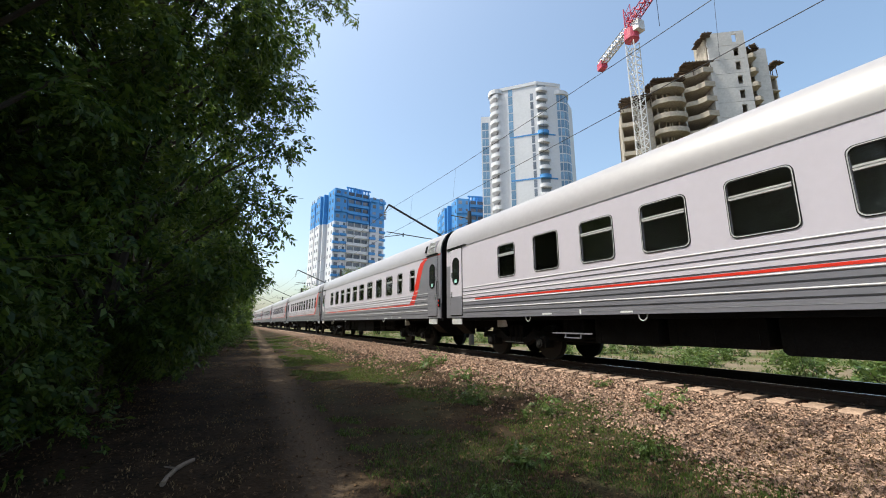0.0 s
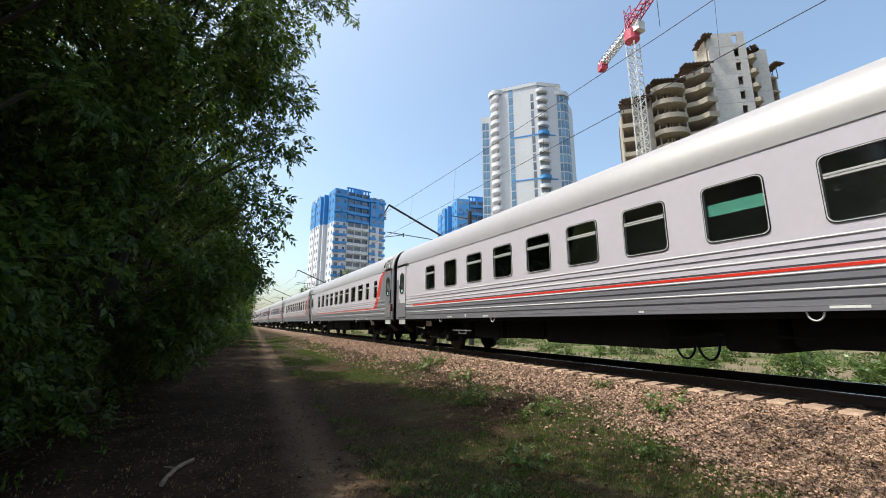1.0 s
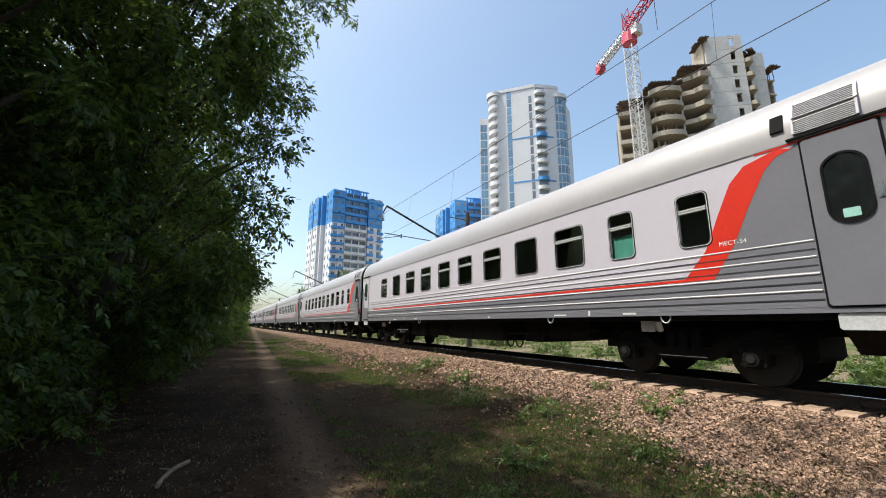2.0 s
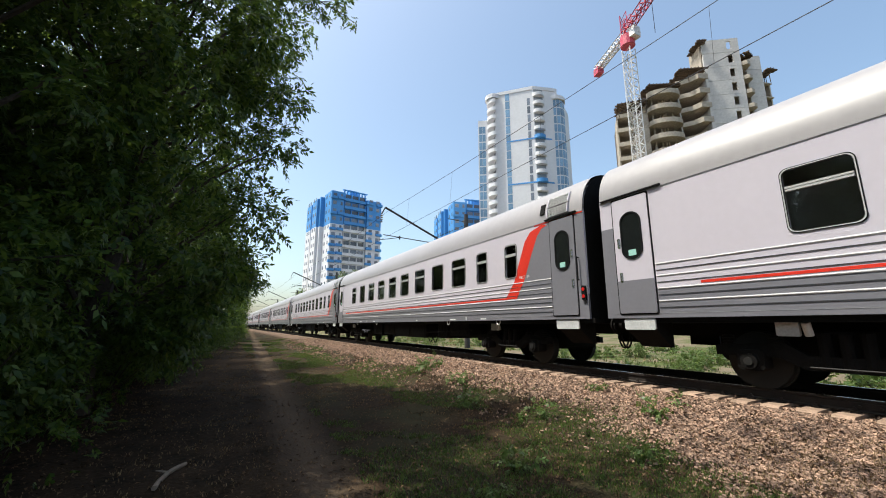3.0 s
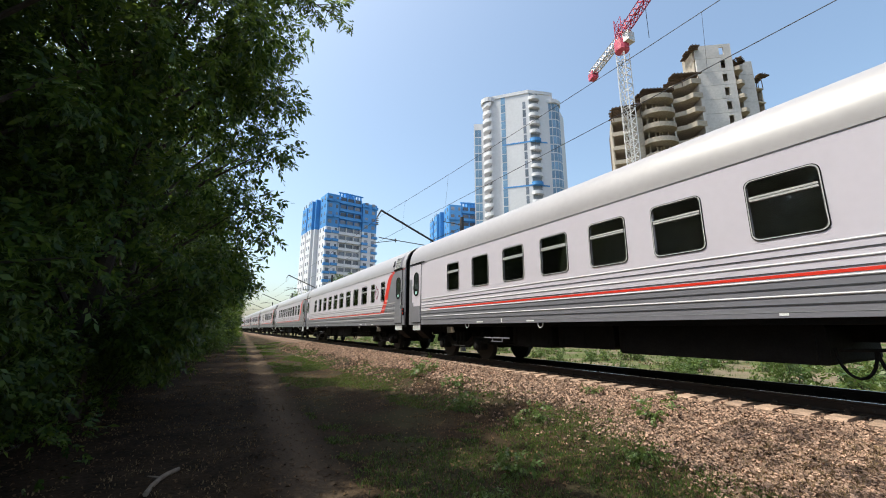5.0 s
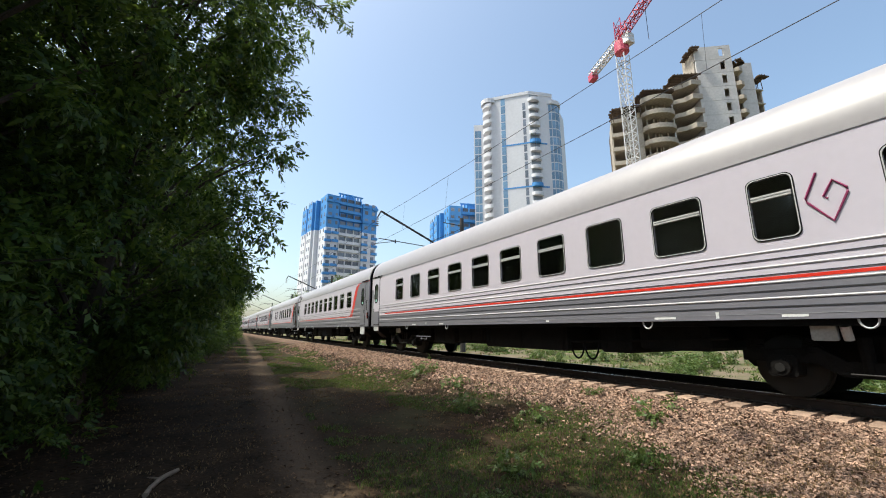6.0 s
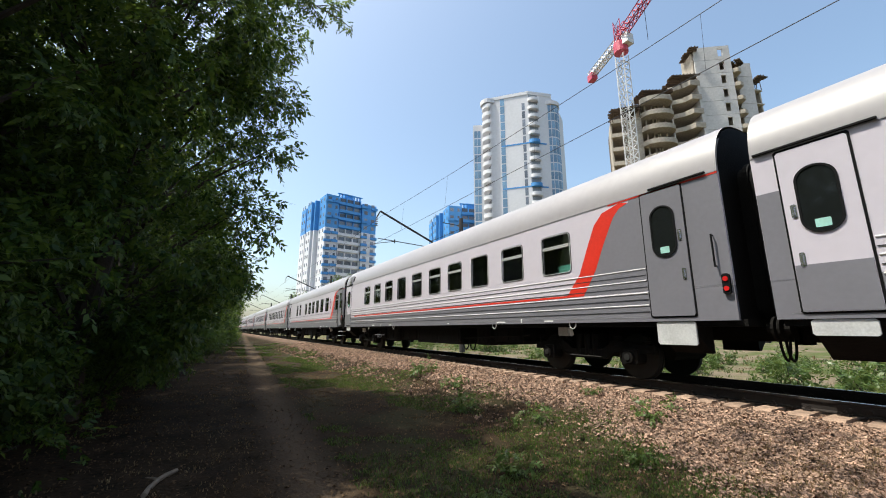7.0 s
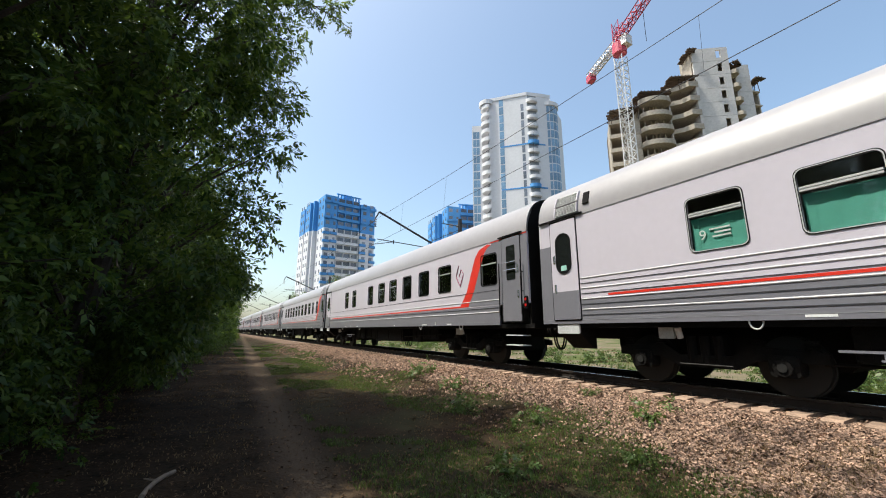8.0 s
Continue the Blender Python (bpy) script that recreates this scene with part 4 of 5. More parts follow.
def blue_block(base, turn, floors, label):
    """A slab tower, white below and blue on its top storeys, balconies and window columns on two faces."""
    fh, w, d = 3.25, 22.0, 23.0
    h = floors * fh
    b = thing("apartment_building", base @ pose(0, 0, 0, 0, 0, turn), label, "apartment building", "distant apartment buildings")
    zb = h - 4.2 * fh

    def block(name, x0, x1, y0, y1, z0, z1):
        for m_, n_, a, c in ((WALLW, "white_wall", z0, min(z1, zb)), (WALLB, "blue_wall", max(z0, zb), z1)):
            if c > a:
                bm = bmesh.new()
                box(bm, x0, x1, y0, y1, a, c)
                part(n_, bm, m_, b)
    block("wall", 0, 5.2, 0, 8, -2, h)
    block("wall", 5.2, 15.5, 1.3, 8, -2, h)
    block("wall", 15.5, w, 0, 8, -2, h - 1.2)
    block("wall", -1.6, w - 1, 8, 9.5, -2, h - 1.0)
    block("wall", -2.6, w - 2, 9.5, 15, -2, h - 1.6)
    block("wall", -0.6, w - 2, 15, 17, -2, h - 2.0)
    block("wall", -2.4, w - 3, 17, d, -2, h - 2.4)
    bm = bmesh.new()
    for i in range(8):
        box(bm, 5.6 + i * 1.3, 6.1 + i * 1.3, 1.4, 1.8, h, h + 1.7)
    box(bm, 5.2, 16.0, 1.3, 2.0, h + 1.5, h + 1.9)
    box(bm, 9, 13, 4, 8, h, h + 3.0)
    part("roof_parapet", bm, WALLB, b, "blue open roof parapet")
    win = pane_mesh(1.5, 1.5, WINF)
    winn = pane_mesh(0.9, 1.4, WINF)
    bm = bmesh.new()
    box(bm, -1.3, 1.3, -0.9, 0.1, -0.55, 0.45)
    bal_b = part("balcony", bm, WALLB, None, "blue balcony front")
    bm = bmesh.new()
    box(bm, -4.8, 4.8, -0.3, 1.2, -0.62, 0.55)
    for x in (-4.6, -1.6, 1.6, 4.6):
        box(bm, x - 0.12, x + 0.12, -0.25, 1.2, 0.55, 2.4)
    bal_w = part("loggia", bm, WALLW, None, "white loggia front")
    bal_blue = part("loggia", bmesh.new(), WALLB)
    bal_blue.data = bal_w.data.copy()
    bal_blue.data.materials.clear()
    bal_blue.data.materials.append(WALLB)
    dark = bmesh.new()
    box(dark, -4.5, 4.5, 1.24, 1.31, 0.55, 2.3)
    void = part("loggia_glazing", dark, WINF)
    for f in range(floors):
        z = f * fh + 1.6
        top = z > zb
        stamp(win, b, pose(1.4, 0, z))
        stamp(winn, b, pose(4.2, 0, z))
        stamp(win, b, pose(17.2, 0, z))
        stamp(win, b, pose(20.4, 0, z))
        if f % 2 == 0 or not top:
            stamp(bal_b, b, pose(3.9, 0.2, z - 0.9))
            stamp(bal_b, b, pose(16.6, 0.2, z - 0.9))
            stamp(bal_b, b, pose(0.9, 0.1, z - 1.1))
            stamp(bal_b, b, pose(21.0, 0.2, z - 1.1))
        stamp(bal_blue if top else bal_w, b, pose(10.35, 0.6, z - 0.9))
        stamp(void, b, pose(10.35, 0, z - 0.9))
        for y, xo in ((2.2, 0), (5.6, 0), (11.0, -2.6), (13.4, -2.6), (18.5, -2.4), (21.0, -2.4)):
            stamp(winn, b, pose(xo, y, z, 0, 0, 90))
    return b


def build_blue():
    blue_block(pose(33.4, 150.0, -1), 7, 17, "white high-rise flats with bright blue top storeys")
    blue_block(pose(77.2, 128.5, -8), -14, 18, "white and blue high-rise flats behind the train")


build_blue()


def half_disc(r, n=9):
    return [(r * math.cos(math.pi + math.pi * i / n), 0.8 * r * math.sin(math.pi + math.pi * i / n)) for i in range(n + 1)]


def build_tower():
    """White faceted tower: curved balcony stacks, window columns, glazed curved corner."""
    t = thing("residential_tower", Matrix(), "tall white residential tower with curved balconies and blue glazing", "tower building")
    h, fh, floors = 82.0, 3.15, 26
    pts = [(79.0, 104.0), (77.6, 100.5), (86.5, 90.3), (92.4, 88.2), (95.0, 87.5), (110, 96), (96, 118)]
    bm = bmesh.new()
    prism(bm, pts, -2, h, "z")
    part("wall", bm, WALLW, t, "white rendered wall")
    bm = bmesh.new()
    prism(bm, [(75.0, 107.2), (79.4, 103.9), (88, 104), (94, 118), (84, 120)], -2, h - 7, "z")
    part("side_wing", bm, WALLW, t, "lower white side wing")
    bm = bmesh.new()
    for k, (a, b) in enumerate(zip(pts[1:4], pts[2:5])):
        m, L = facade_frame(a, b)
        v = [m @ Vector(p) for p in ((0, -0.2, 0), (L, -0.2, 0), (L, 0.5, 0), (0, 0.5, 0))]
        prism(bm, [(q.x, q.y) for q in v], h, h + 1.2, "z")
    part("parapet", bm, WALLW, t)
    # glazed curved corner drum
    cx, cy, r = 96.2, 90.4, 3.6
    bm = bmesh.new()
    prism(bm, [(cx + r * math.cos(2 * math.pi * i / 20), cy + r * math.sin(2 * math.pi * i / 20)) for i in range(20)], -2, h - 3, "z")
    part("corner_drum", bm, WALLW, t, "white curved corner")
    bm = bmesh.new()
    prism(bm, [(cx + (r + 0.5) * math.cos(2 * math.pi * i / 20), cy + (r + 0.5) * math.sin(2 * math.pi * i / 20)) for i in range(20)], h - 3, h - 1.6, "z")
    part("drum_cornice", bm, WALLW, t)
    glz = bmesh.new()
    box(glz, -0.55, 0.55, -0.05, 0.1, -1.35, 1.35)
    glz = part("window", glz, WINB)
    wide = bmesh.new()
    box(wide, -0.75, 0.75, -0.06, 0.1, -1.4, 1.4)
    wide = part("window", wide, WINB)
    drk = bmesh.new()
    box(drk, -0.5, 0.5, -0.06, 0.1, -1.3, 1.3)
    drk = part("window", drk, WINF)
    bm = bmesh.new()
    prism(bm, half_disc(2.9), 0, 1.35, "z")
    round_bal = part("balcony", bm, WALLW, None, "white curved balcony front")
    bm = bmesh.new()
    prism(bm, half_disc(2.0), 0, 1.2, "z")
    small_bal = part("balcony", bm, WALLW, None, "white curved balcony front")
    blue_bal = part("balcony", bmesh.new(), WALLB, None, "blue curved balcony front")
    blue_bal.data = small_bal.data.copy()
    blue_bal.data.materials.clear()
    blue_bal.data.materials.append(WALLB)
    # Flat grey pane stands in for the shade behind each balcony front.
    recess = bmesh.new()
    box(recess, -1.6, 1.6, -0.08, 0.1, 0, fh - 1.3)
    recess = part("balcony_opening", recess, VOIDGLASS)
    m1, L1 = facade_frame(pts[1], pts[2])
    m2, L2 = facade_frame(pts[2], pts[3])
    m0, L0 = facade_frame(pts[0], pts[1])
    mw, Lw = facade_frame((75.0, 107.2), (79.4, 103.9))
    for f in range(floors):
        z = f * fh + 0.5
        stamp(round_bal, t, m0 @ pose(L0 - 1.6, 0, z))
        stamp(recess, t, m0 @ pose(L0 - 1.6, 0, z + 1.25))
        stamp(wide, t, m1 @ pose(4.6, 0, z + 1.5))
        if f < floors - 1:
            stamp(drk, t, m1 @ pose(L1 - 1.6, 0, z + 1.5))
        stamp(blue_bal if f in (15, 20, 10) else small_bal, t, m2 @ pose(1.9, 0, z))
        stamp(recess, t, m2 @ pose(1.9, 0, z + 1.2))
        if z < h - 5:
            for a in (205, 228, 250, 272, 295):
                stamp(glz, t, pose(cx, cy, z + 1.4, 0, 0, a + 90) @ pose(0, -r, 0))
        if z < h - 12:
            for x in (0.9, 2.1, 4.4):
                stamp(glz, t, mw @ pose(x, 0, z + 1.4))
    bm = bmesh.new()
    for f in (10, 15, 20):
        for m, x0, x1 in ((m1, 4.0, L1), (m2, 3.6, L2)):
            v = [m @ Vector(p) for p in ((x0, -0.07, 0), (x1, -0.07, 0), (x1, 0.1, 0), (x0, 0.1, 0))]
            prism(bm, [(q.x, q.y) for q in v], f * fh + 0.4, f * fh + 0.9, "z")
    part("string_course", bm, WALLB, t, "blue horizontal string course")
    bm = bmesh.new()
    tube(bm, (81, 101, h), (81, 101, h + 2.4), 1.1, 14)
    q = m0 @ Vector((L0 - 1.6, 0, 0))
    tube(bm, (q.x, q.y, h - 1.0), (q.x, q.y, h + 0.6), 2.9, 16)
    part("roof_turret", bm, WALLW, t, "white round roof turret")


VOIDGLASS = mat("shaded_loggia_glass", (0.25, 0.27, 0.29), 0.3, vary=0.3, scale=0.5)
build_tower()


def build_site():
    """A tower under construction: bare slabs, curved balcony slabs, raw wall panels, formwork on top."""
    s = thing("unfinished_building", Matrix(), "bare concrete tower under construction with open floors", "building site")
    fh = 3.3
    segs = [((71.1, 48.9), (75.0, 44.2), 15, "cell"), ((75.0, 44.2), (80.6, 40.4), 16, "curve"), ((80.6, 40.4), (85.1, 37.0), 17, "saw"), ((85.1, 37.0), (91.0, 32.4), 19, "panel"), ((91.0, 32.4), (93.6, 32.7), 18, "recess"),
            ((93.6, 32.7), (96.4, 31.0), 18, "wall"), ((96.4, 31.0), (98.4, 30.3), 17, "frame")]
    for a, b, n, kind in segs:
        m, L = facade_frame(a, b)
        # core behind the open edge, its dark colour painting the floors' shade
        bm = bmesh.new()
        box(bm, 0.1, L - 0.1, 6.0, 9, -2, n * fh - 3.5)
        o = part("core_wall", bm, INFILL, s, "brick-brown infill, dark as the shade behind the open floors")
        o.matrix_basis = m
        slab = bmesh.new()
        if kind == "curve":
            prism(slab, [(0, 5), (0, -0.2), *[(L / 2 - L / 2 * math.cos(math.pi * i / 10), -0.2 - 2.2 * math.sin(math.pi * i / 10)) for i in range(1, 10)], (L, -0.2), (L, 5)], 0, 0.28, "z")
            ring_pts = [(L / 2 - L / 2 * math.cos(math.pi * i / 10), -0.2 - 2.2 * math.sin(math.pi * i / 10)) for i in range(11)]
            for p, q in zip(ring_pts, ring_pts[1:]):
                d = (Vector(q) - Vector(p)).normalized()
                nn = Vector((-d.y, d.x)) * 0.15
                prism(slab, [p, q, (q[0] + nn.x, q[1] + nn.y), (p[0] + nn.x, p[1] + nn.y)], 0.28, 1.05, "z")
        elif kind == "saw":
            prism(slab, [(0, 5), (0, 0.6), (L * 0.42, -0.4), (L * 0.62, -1.7), (L, -1.3), (L, 5)], 0, 0.28, "z")
            prism(slab, [(0, 0.6), (L * 0.42, -0.4), (L * 0.42, -0.2), (0, 0.8)], 0.28, 1.0, "z")
            prism(slab, [(L * 0.62, -1.7), (L, -1.3), (L, -1.1), (L * 0.62, -1.5)], 0.28, 1.15, "z")
            prism(slab, [(L * 0.42, -0.4), (L * 0.62, -1.7), (L * 0.66, -1.55), (L * 0.46, -0.25)], 0.28, 1.1, "z")
        else:
            box(slab, 0, L, 0, 5, 0, 0.28)
            if kind == "recess":
                prism(slab, [(0.1, 0), (0.4, -1.0), (1.6, -1.2), (L, -0.2), (L, 0)], 0, 0.9, "z")
            if kind == "cell":
                box(slab, 0, L * 0.55, 0, 0.15, 0.28, 0.9)
        proto = part("floor_slab", slab, CONC, None, "raw concrete floor slab")
        wallbm = bmesh.new()
        for x in ((0, L * 0.58, L * 0.62) if kind in ("cell",) else (0, L / 2) if kind == "curve" else (L - 0.3,) if kind == "frame" else (0,)):
            box(wallbm, x, x + 0.3, 0.4, 5, 0.28, fh)
        if kind == "cell":
            box(wallbm, L * 0.6, L, 0.05, 0.3, 0, fh)
        if kind == "curve":
            box(wallbm, 0.6, L - 0.6, 2.6, 2.9, 0.28, 1.2)
            for x in (1.2, 2.6, 3.9, 5.2):
                box(wallbm, x, x + 0.25, 0.3, 0.55, 0.28, fh)
        if kind == "saw":
            box(wallbm, L - 0.45, L, -1.2, 5, 0, fh)
        cross = part("cross_wall", wallbm, CONCP if kind == "saw" else CONC, None)
        pan = None
        if kind == "panel":
            pb = bmesh.new()
            x0 = L * 0.03
            box(pb, x0, L * 0.68, -0.12, 0.25, 0.04, fh - 0.02)
            box(pb, L * 0.68, L * 0.81, -0.12, 0.25, 0.04, 0.75)
            box(pb, L * 0.68, L * 0.81, -0.12, 0.25, 2.65, fh - 0.02)
            box(pb, L * 0.81, L, -0.12, 0.25, 0.04, fh - 0.02)
            pan = part("wall_panel", pb, CONCP, None, "pale raw concrete wall panel")
        if kind == "wall":
            pb = bmesh.new()
            box(pb, 0.02, L - 0.02, -0.12, 0.25, 0.04, fh - 0.02)
            pan = part("wall_panel", pb, CONCP, None, "pale raw concrete wall panel")
        for f in range(n):
            z = f * fh - 0.5
            stamp(proto, s, m @ pose(0, 0, z))
            if f < n - 1 or kind in ("panel", "wall"):
                stamp(cross, s, m @ pose(0, 0, z))
                if pan:
                    stamp(pan, s, m @ pose(0, 0, z))
        # formwork and props on the top floor
        bm = bmesh.new()
        top = (n - 1) * fh - 0.5
        rng = random.Random(n)
        for i in range(int(L * 3)):
            x = rng.uniform(0, L)
            y = rng.uniform(-1.0, 4)
            if kind in ("panel", "wall") and x > 0:
                continue
            tube(bm, (x, y, top), (x + rng.uniform(-.2, .2), y, top + 2.4), 0.08, 5)
        x0, x1 = (0.4, L - 0.4) if kind not in ("panel", "wall") else (-0.8, 0.3) if kind == "panel" else (-0.2, 0.3)
        for i in range(9):
            y = -1.5 + i * 0.6
            box(bm, x0 - 0.4 + rng.uniform(-.3, .3), x1 + 0.4 + rng.uniform(-.3, .3), y, y + rng.uniform(0.3, 0.55), top + 2.4, top + 2.65)
        for i in range(int((x1 - x0) / 0.7) + 1):
            x = x0 + i * 0.7
            box(bm, x, x + 0.12, -1.6, 4, top + 2.65, top + 2.8)
        o = tagged(part("formwork", bm, TIMBER, s, "brown timber formwork and props"), kind="stuff")
        o.matrix_basis = m
    bm = bmesh.new()
    prism(bm, [(88, 56), (93, 46), (98, 33.5), (110, 44), (94, 62)], -2, 48, "z")
    part("rear_block", bm, CONC, s)


build_site()


def build_crane():
    c = thing("tower_crane", pose(72.2, 45.2, -2), "white lattice tower crane with red slewing unit and jib", "tower crane")
    def lattice(bm, length, w, bay, r):
        k = int(length / bay)
        for i in range(k):
            z0, z1 = i * bay, (i + 1) * bay
            cs = [(-w, -w), (w, -w), (w, w), (-w, w)]
            for j in range(4):
                a, b = cs[j], cs[(j + 1) % 4]
                tube(bm, (*a, z0), (*a, z1), r, 4)
                tube(bm, (*a, z0), (*b, z1), r * 0.7, 4)
                tube(bm, (*a, z0), (*b, z0), r * 0.7, 4)
    bm = bmesh.new()
    lattice(bm, 64.0, 0.95, 1.9, 0.13)
    part("mast", bm, CRANEW, c, "white lattice mast")
    bm = bmesh.new()
    tube(bm, (0, 0, 63.6), (0, 0, 66.0), 1.5, 14)
    lattice_b = bmesh.new()
    lattice(lattice_b, 7.5, 0.8, 1.9, 0.11)
    part("slewing_ring", bm, CRANER, c, "red slewing ring")
    o = tagged(part("tower_head", lattice_b, CRANER, c, "red lattice tower head"), kind="stuff")
    o.matrix_basis = pose(0, 0, 66)
    turn = math.degrees(math.atan2(11.2, 4.6))
    bm = bmesh.new()
    lattice(bm, 13.0, 0.7, 1.3, 0.16)
    o = part("counter_jib", bm, CRANEW, c, "white counter jib")
    o.matrix_basis = pose(0, 0, 67, 0, 0, turn) @ pose(0, 0, 0, 0, 90, 0)
    bm = bmesh.new()
    box(bm, 11.2, 13.2, -0.8, 0.8, 65.2, 67.0)
    o = part("counterweight", bm, CRANER, c, "red counterweight")
    o.matrix_basis = pose(0, 0, 0, 0, 0, turn)
    bm = bmesh.new()
    lattice(bm, 42.0, 0.75, 1.5, 0.13)
    o = part("jib", bm, CRANER, c, "red lattice jib")
    o.matrix_basis = pose(0, 0, 67.5, 0, 0, turn + 180) @ pose(0, 0, 0, 0, 82, 0)
    bm = bmesh.new()
    box(bm, -1.0, 1.2, -2.4, -0.9, 64.8, 67.2)
    part("cab", bm, CRANEW, c, "white operator cab")
    bm = bmesh.new()
    tube(bm, (-2.5, -7.5, 68.0), (-2.5, -7.5, 60.5), 0.06, 4)
    part("hoist_rope", bm, WIRE, c)


build_crane()


# ---- trees ----
def leaf_cloud(centres, rng, size, per, spread):
    """Feathered sprays of seven narrow drooping leaflets round clump centres."""
    cs = np.asarray(centres)
    sprays = max(1, per // 7)
    n = len(cs) * sprays
    c, rad = np.repeat(cs[:, :3], sprays, 0), np.repeat(cs[:, 3], sprays)[:, None]

    def unit(a):
        return a / np.linalg.norm(a, axis=1, keepdims=True)
    out = unit(rng.normal(size=(n, 3)))
    p = c + out * rad * spread * rng.random((n, 1)) ** 0.5
    stem = unit(out * 0.7 + rng.normal(size=(n, 3)) * 0.55 + (0, 0, -0.55))
    side = unit(np.cross(stem, rng.normal(size=(n, 3)) + (0, 0, 1.6)))
    L0 = size * rng.uniform(0.7, 1.25, (n, 1))
    v = np.empty((n, 7, 4, 3))
    for j in range(7):
        along = 0.35 + 0.5 * (j // 2)
        turn = 0.0 if j == 6 else (-1.0 if j % 2 else 1.0)
        ax = unit(stem * (0.75 if turn else 1.0) + side * turn * 0.8 + rng.normal(size=(n, 3)) * 0.22 + (0, 0, -0.25))
        wide = unit(np.cross(ax, np.cross(side, stem) + rng.normal(size=(n, 3)) * 0.35))
        L = L0 * rng.uniform(0.75, 1.15, (n, 1))
        w = L * rng.uniform(0.18, 0.27, (n, 1))
        fold = np.cross(wide, ax) * w * 0.3
        q = p + stem * L0 * along
        v[:, j, 0] = q
        v[:, j, 1] = q + ax * L * 0.4 + wide * w + fold
        v[:, j, 2] = q + ax * L
        v[:, j, 3] = q + ax * L * 0.4 - wide * w + fold
    return v.reshape(-1, 3)


def leaf_mesh(name, v, material, parent=None):
    n = len(v) // 4
    me = bpy.data.meshes.new(name)
    me.vertices.add(4 * n)
    me.vertices.foreach_set("co", v.astype(np.float32).ravel())
    me.loops.add(4 * n)
    me.loops.foreach_set("vertex_index", np.arange(4 * n, dtype=np.int32))
    me.polygons.add(n)
    me.polygons.foreach_set("loop_start", np.arange(0, 4 * n, 4, dtype=np.int32))
    me.update(calc_edges=True)
    me.materials.append(material)
    ob = new(name, me)
    if parent is not None:
        ob.parent = parent
    return ob


def make_tree(seed, height, radius, low, clumps, per, size, label, lean=0.0, material=None):
    """Tapered trunk, forked limbs, and a crown of leaf clumps at the limb ends with gaps between."""
    rng = np.random.default_rng(seed)
    t = thing("tree", Matrix(), label, "tree", "trees along the path")
    bm = bmesh.new()
    pts = [Vector((0, 0, -0.3))]
    for i in range(1, 7):
        pts.append(Vector((lean * (i / 6) ** 2 + rng.normal() * 0.12, rng.normal() * 0.12, height * 0.72 * i / 6)))
    for i in range(6):
        r0, r1 = 0.19 * (1 - i / 8), 0.19 * (1 - (i + 1) / 8)
        tube(bm, pts[i], pts[i + 1], r0 * height / 11, 9, r1 * height / 11)
    part("trunk", bm, BARK, t, "grey-brown furrowed trunk")
    limbs = bmesh.new()
    centres = []
    for i in range(clumps):
        f = rng.uniform(0, 1)
        z = low + (height - low) * f
        prof = math.sin(math.pi * (0.14 + 0.72 * f)) ** 0.8
        a = rng.uniform(0, 2 * math.pi)
        r = radius * prof * (0.35 + 0.65 * rng.random() ** 0.5)
        c = Vector((lean * f + r * math.cos(a), r * math.sin(a), z))
        k = min(5, max(1, int(6 * max(0.0, (z - 0.9) / (height * 0.72)) * 0.8)))
        root = pts[k]
        mid = root.lerp(c, 0.55) + Vector((0, 0, 0.25))
        if i % 3 == 0:
            tube(limbs, root, mid, 0.05, 5, 0.03)
            tube(limbs, mid, c, 0.03, 5, 0.006)
        centres.append((*c, rng.uniform(0.45, 0.95)))
    part("branchwork", limbs, BARK, t, "forking limbs")
    v = leaf_cloud(centres, rng, size, per, 1.0)
    crown = leaf_mesh("crown", v, material or LEAF, t)
    tagged(crown, "dense dark green leaves with gaps")
    return t


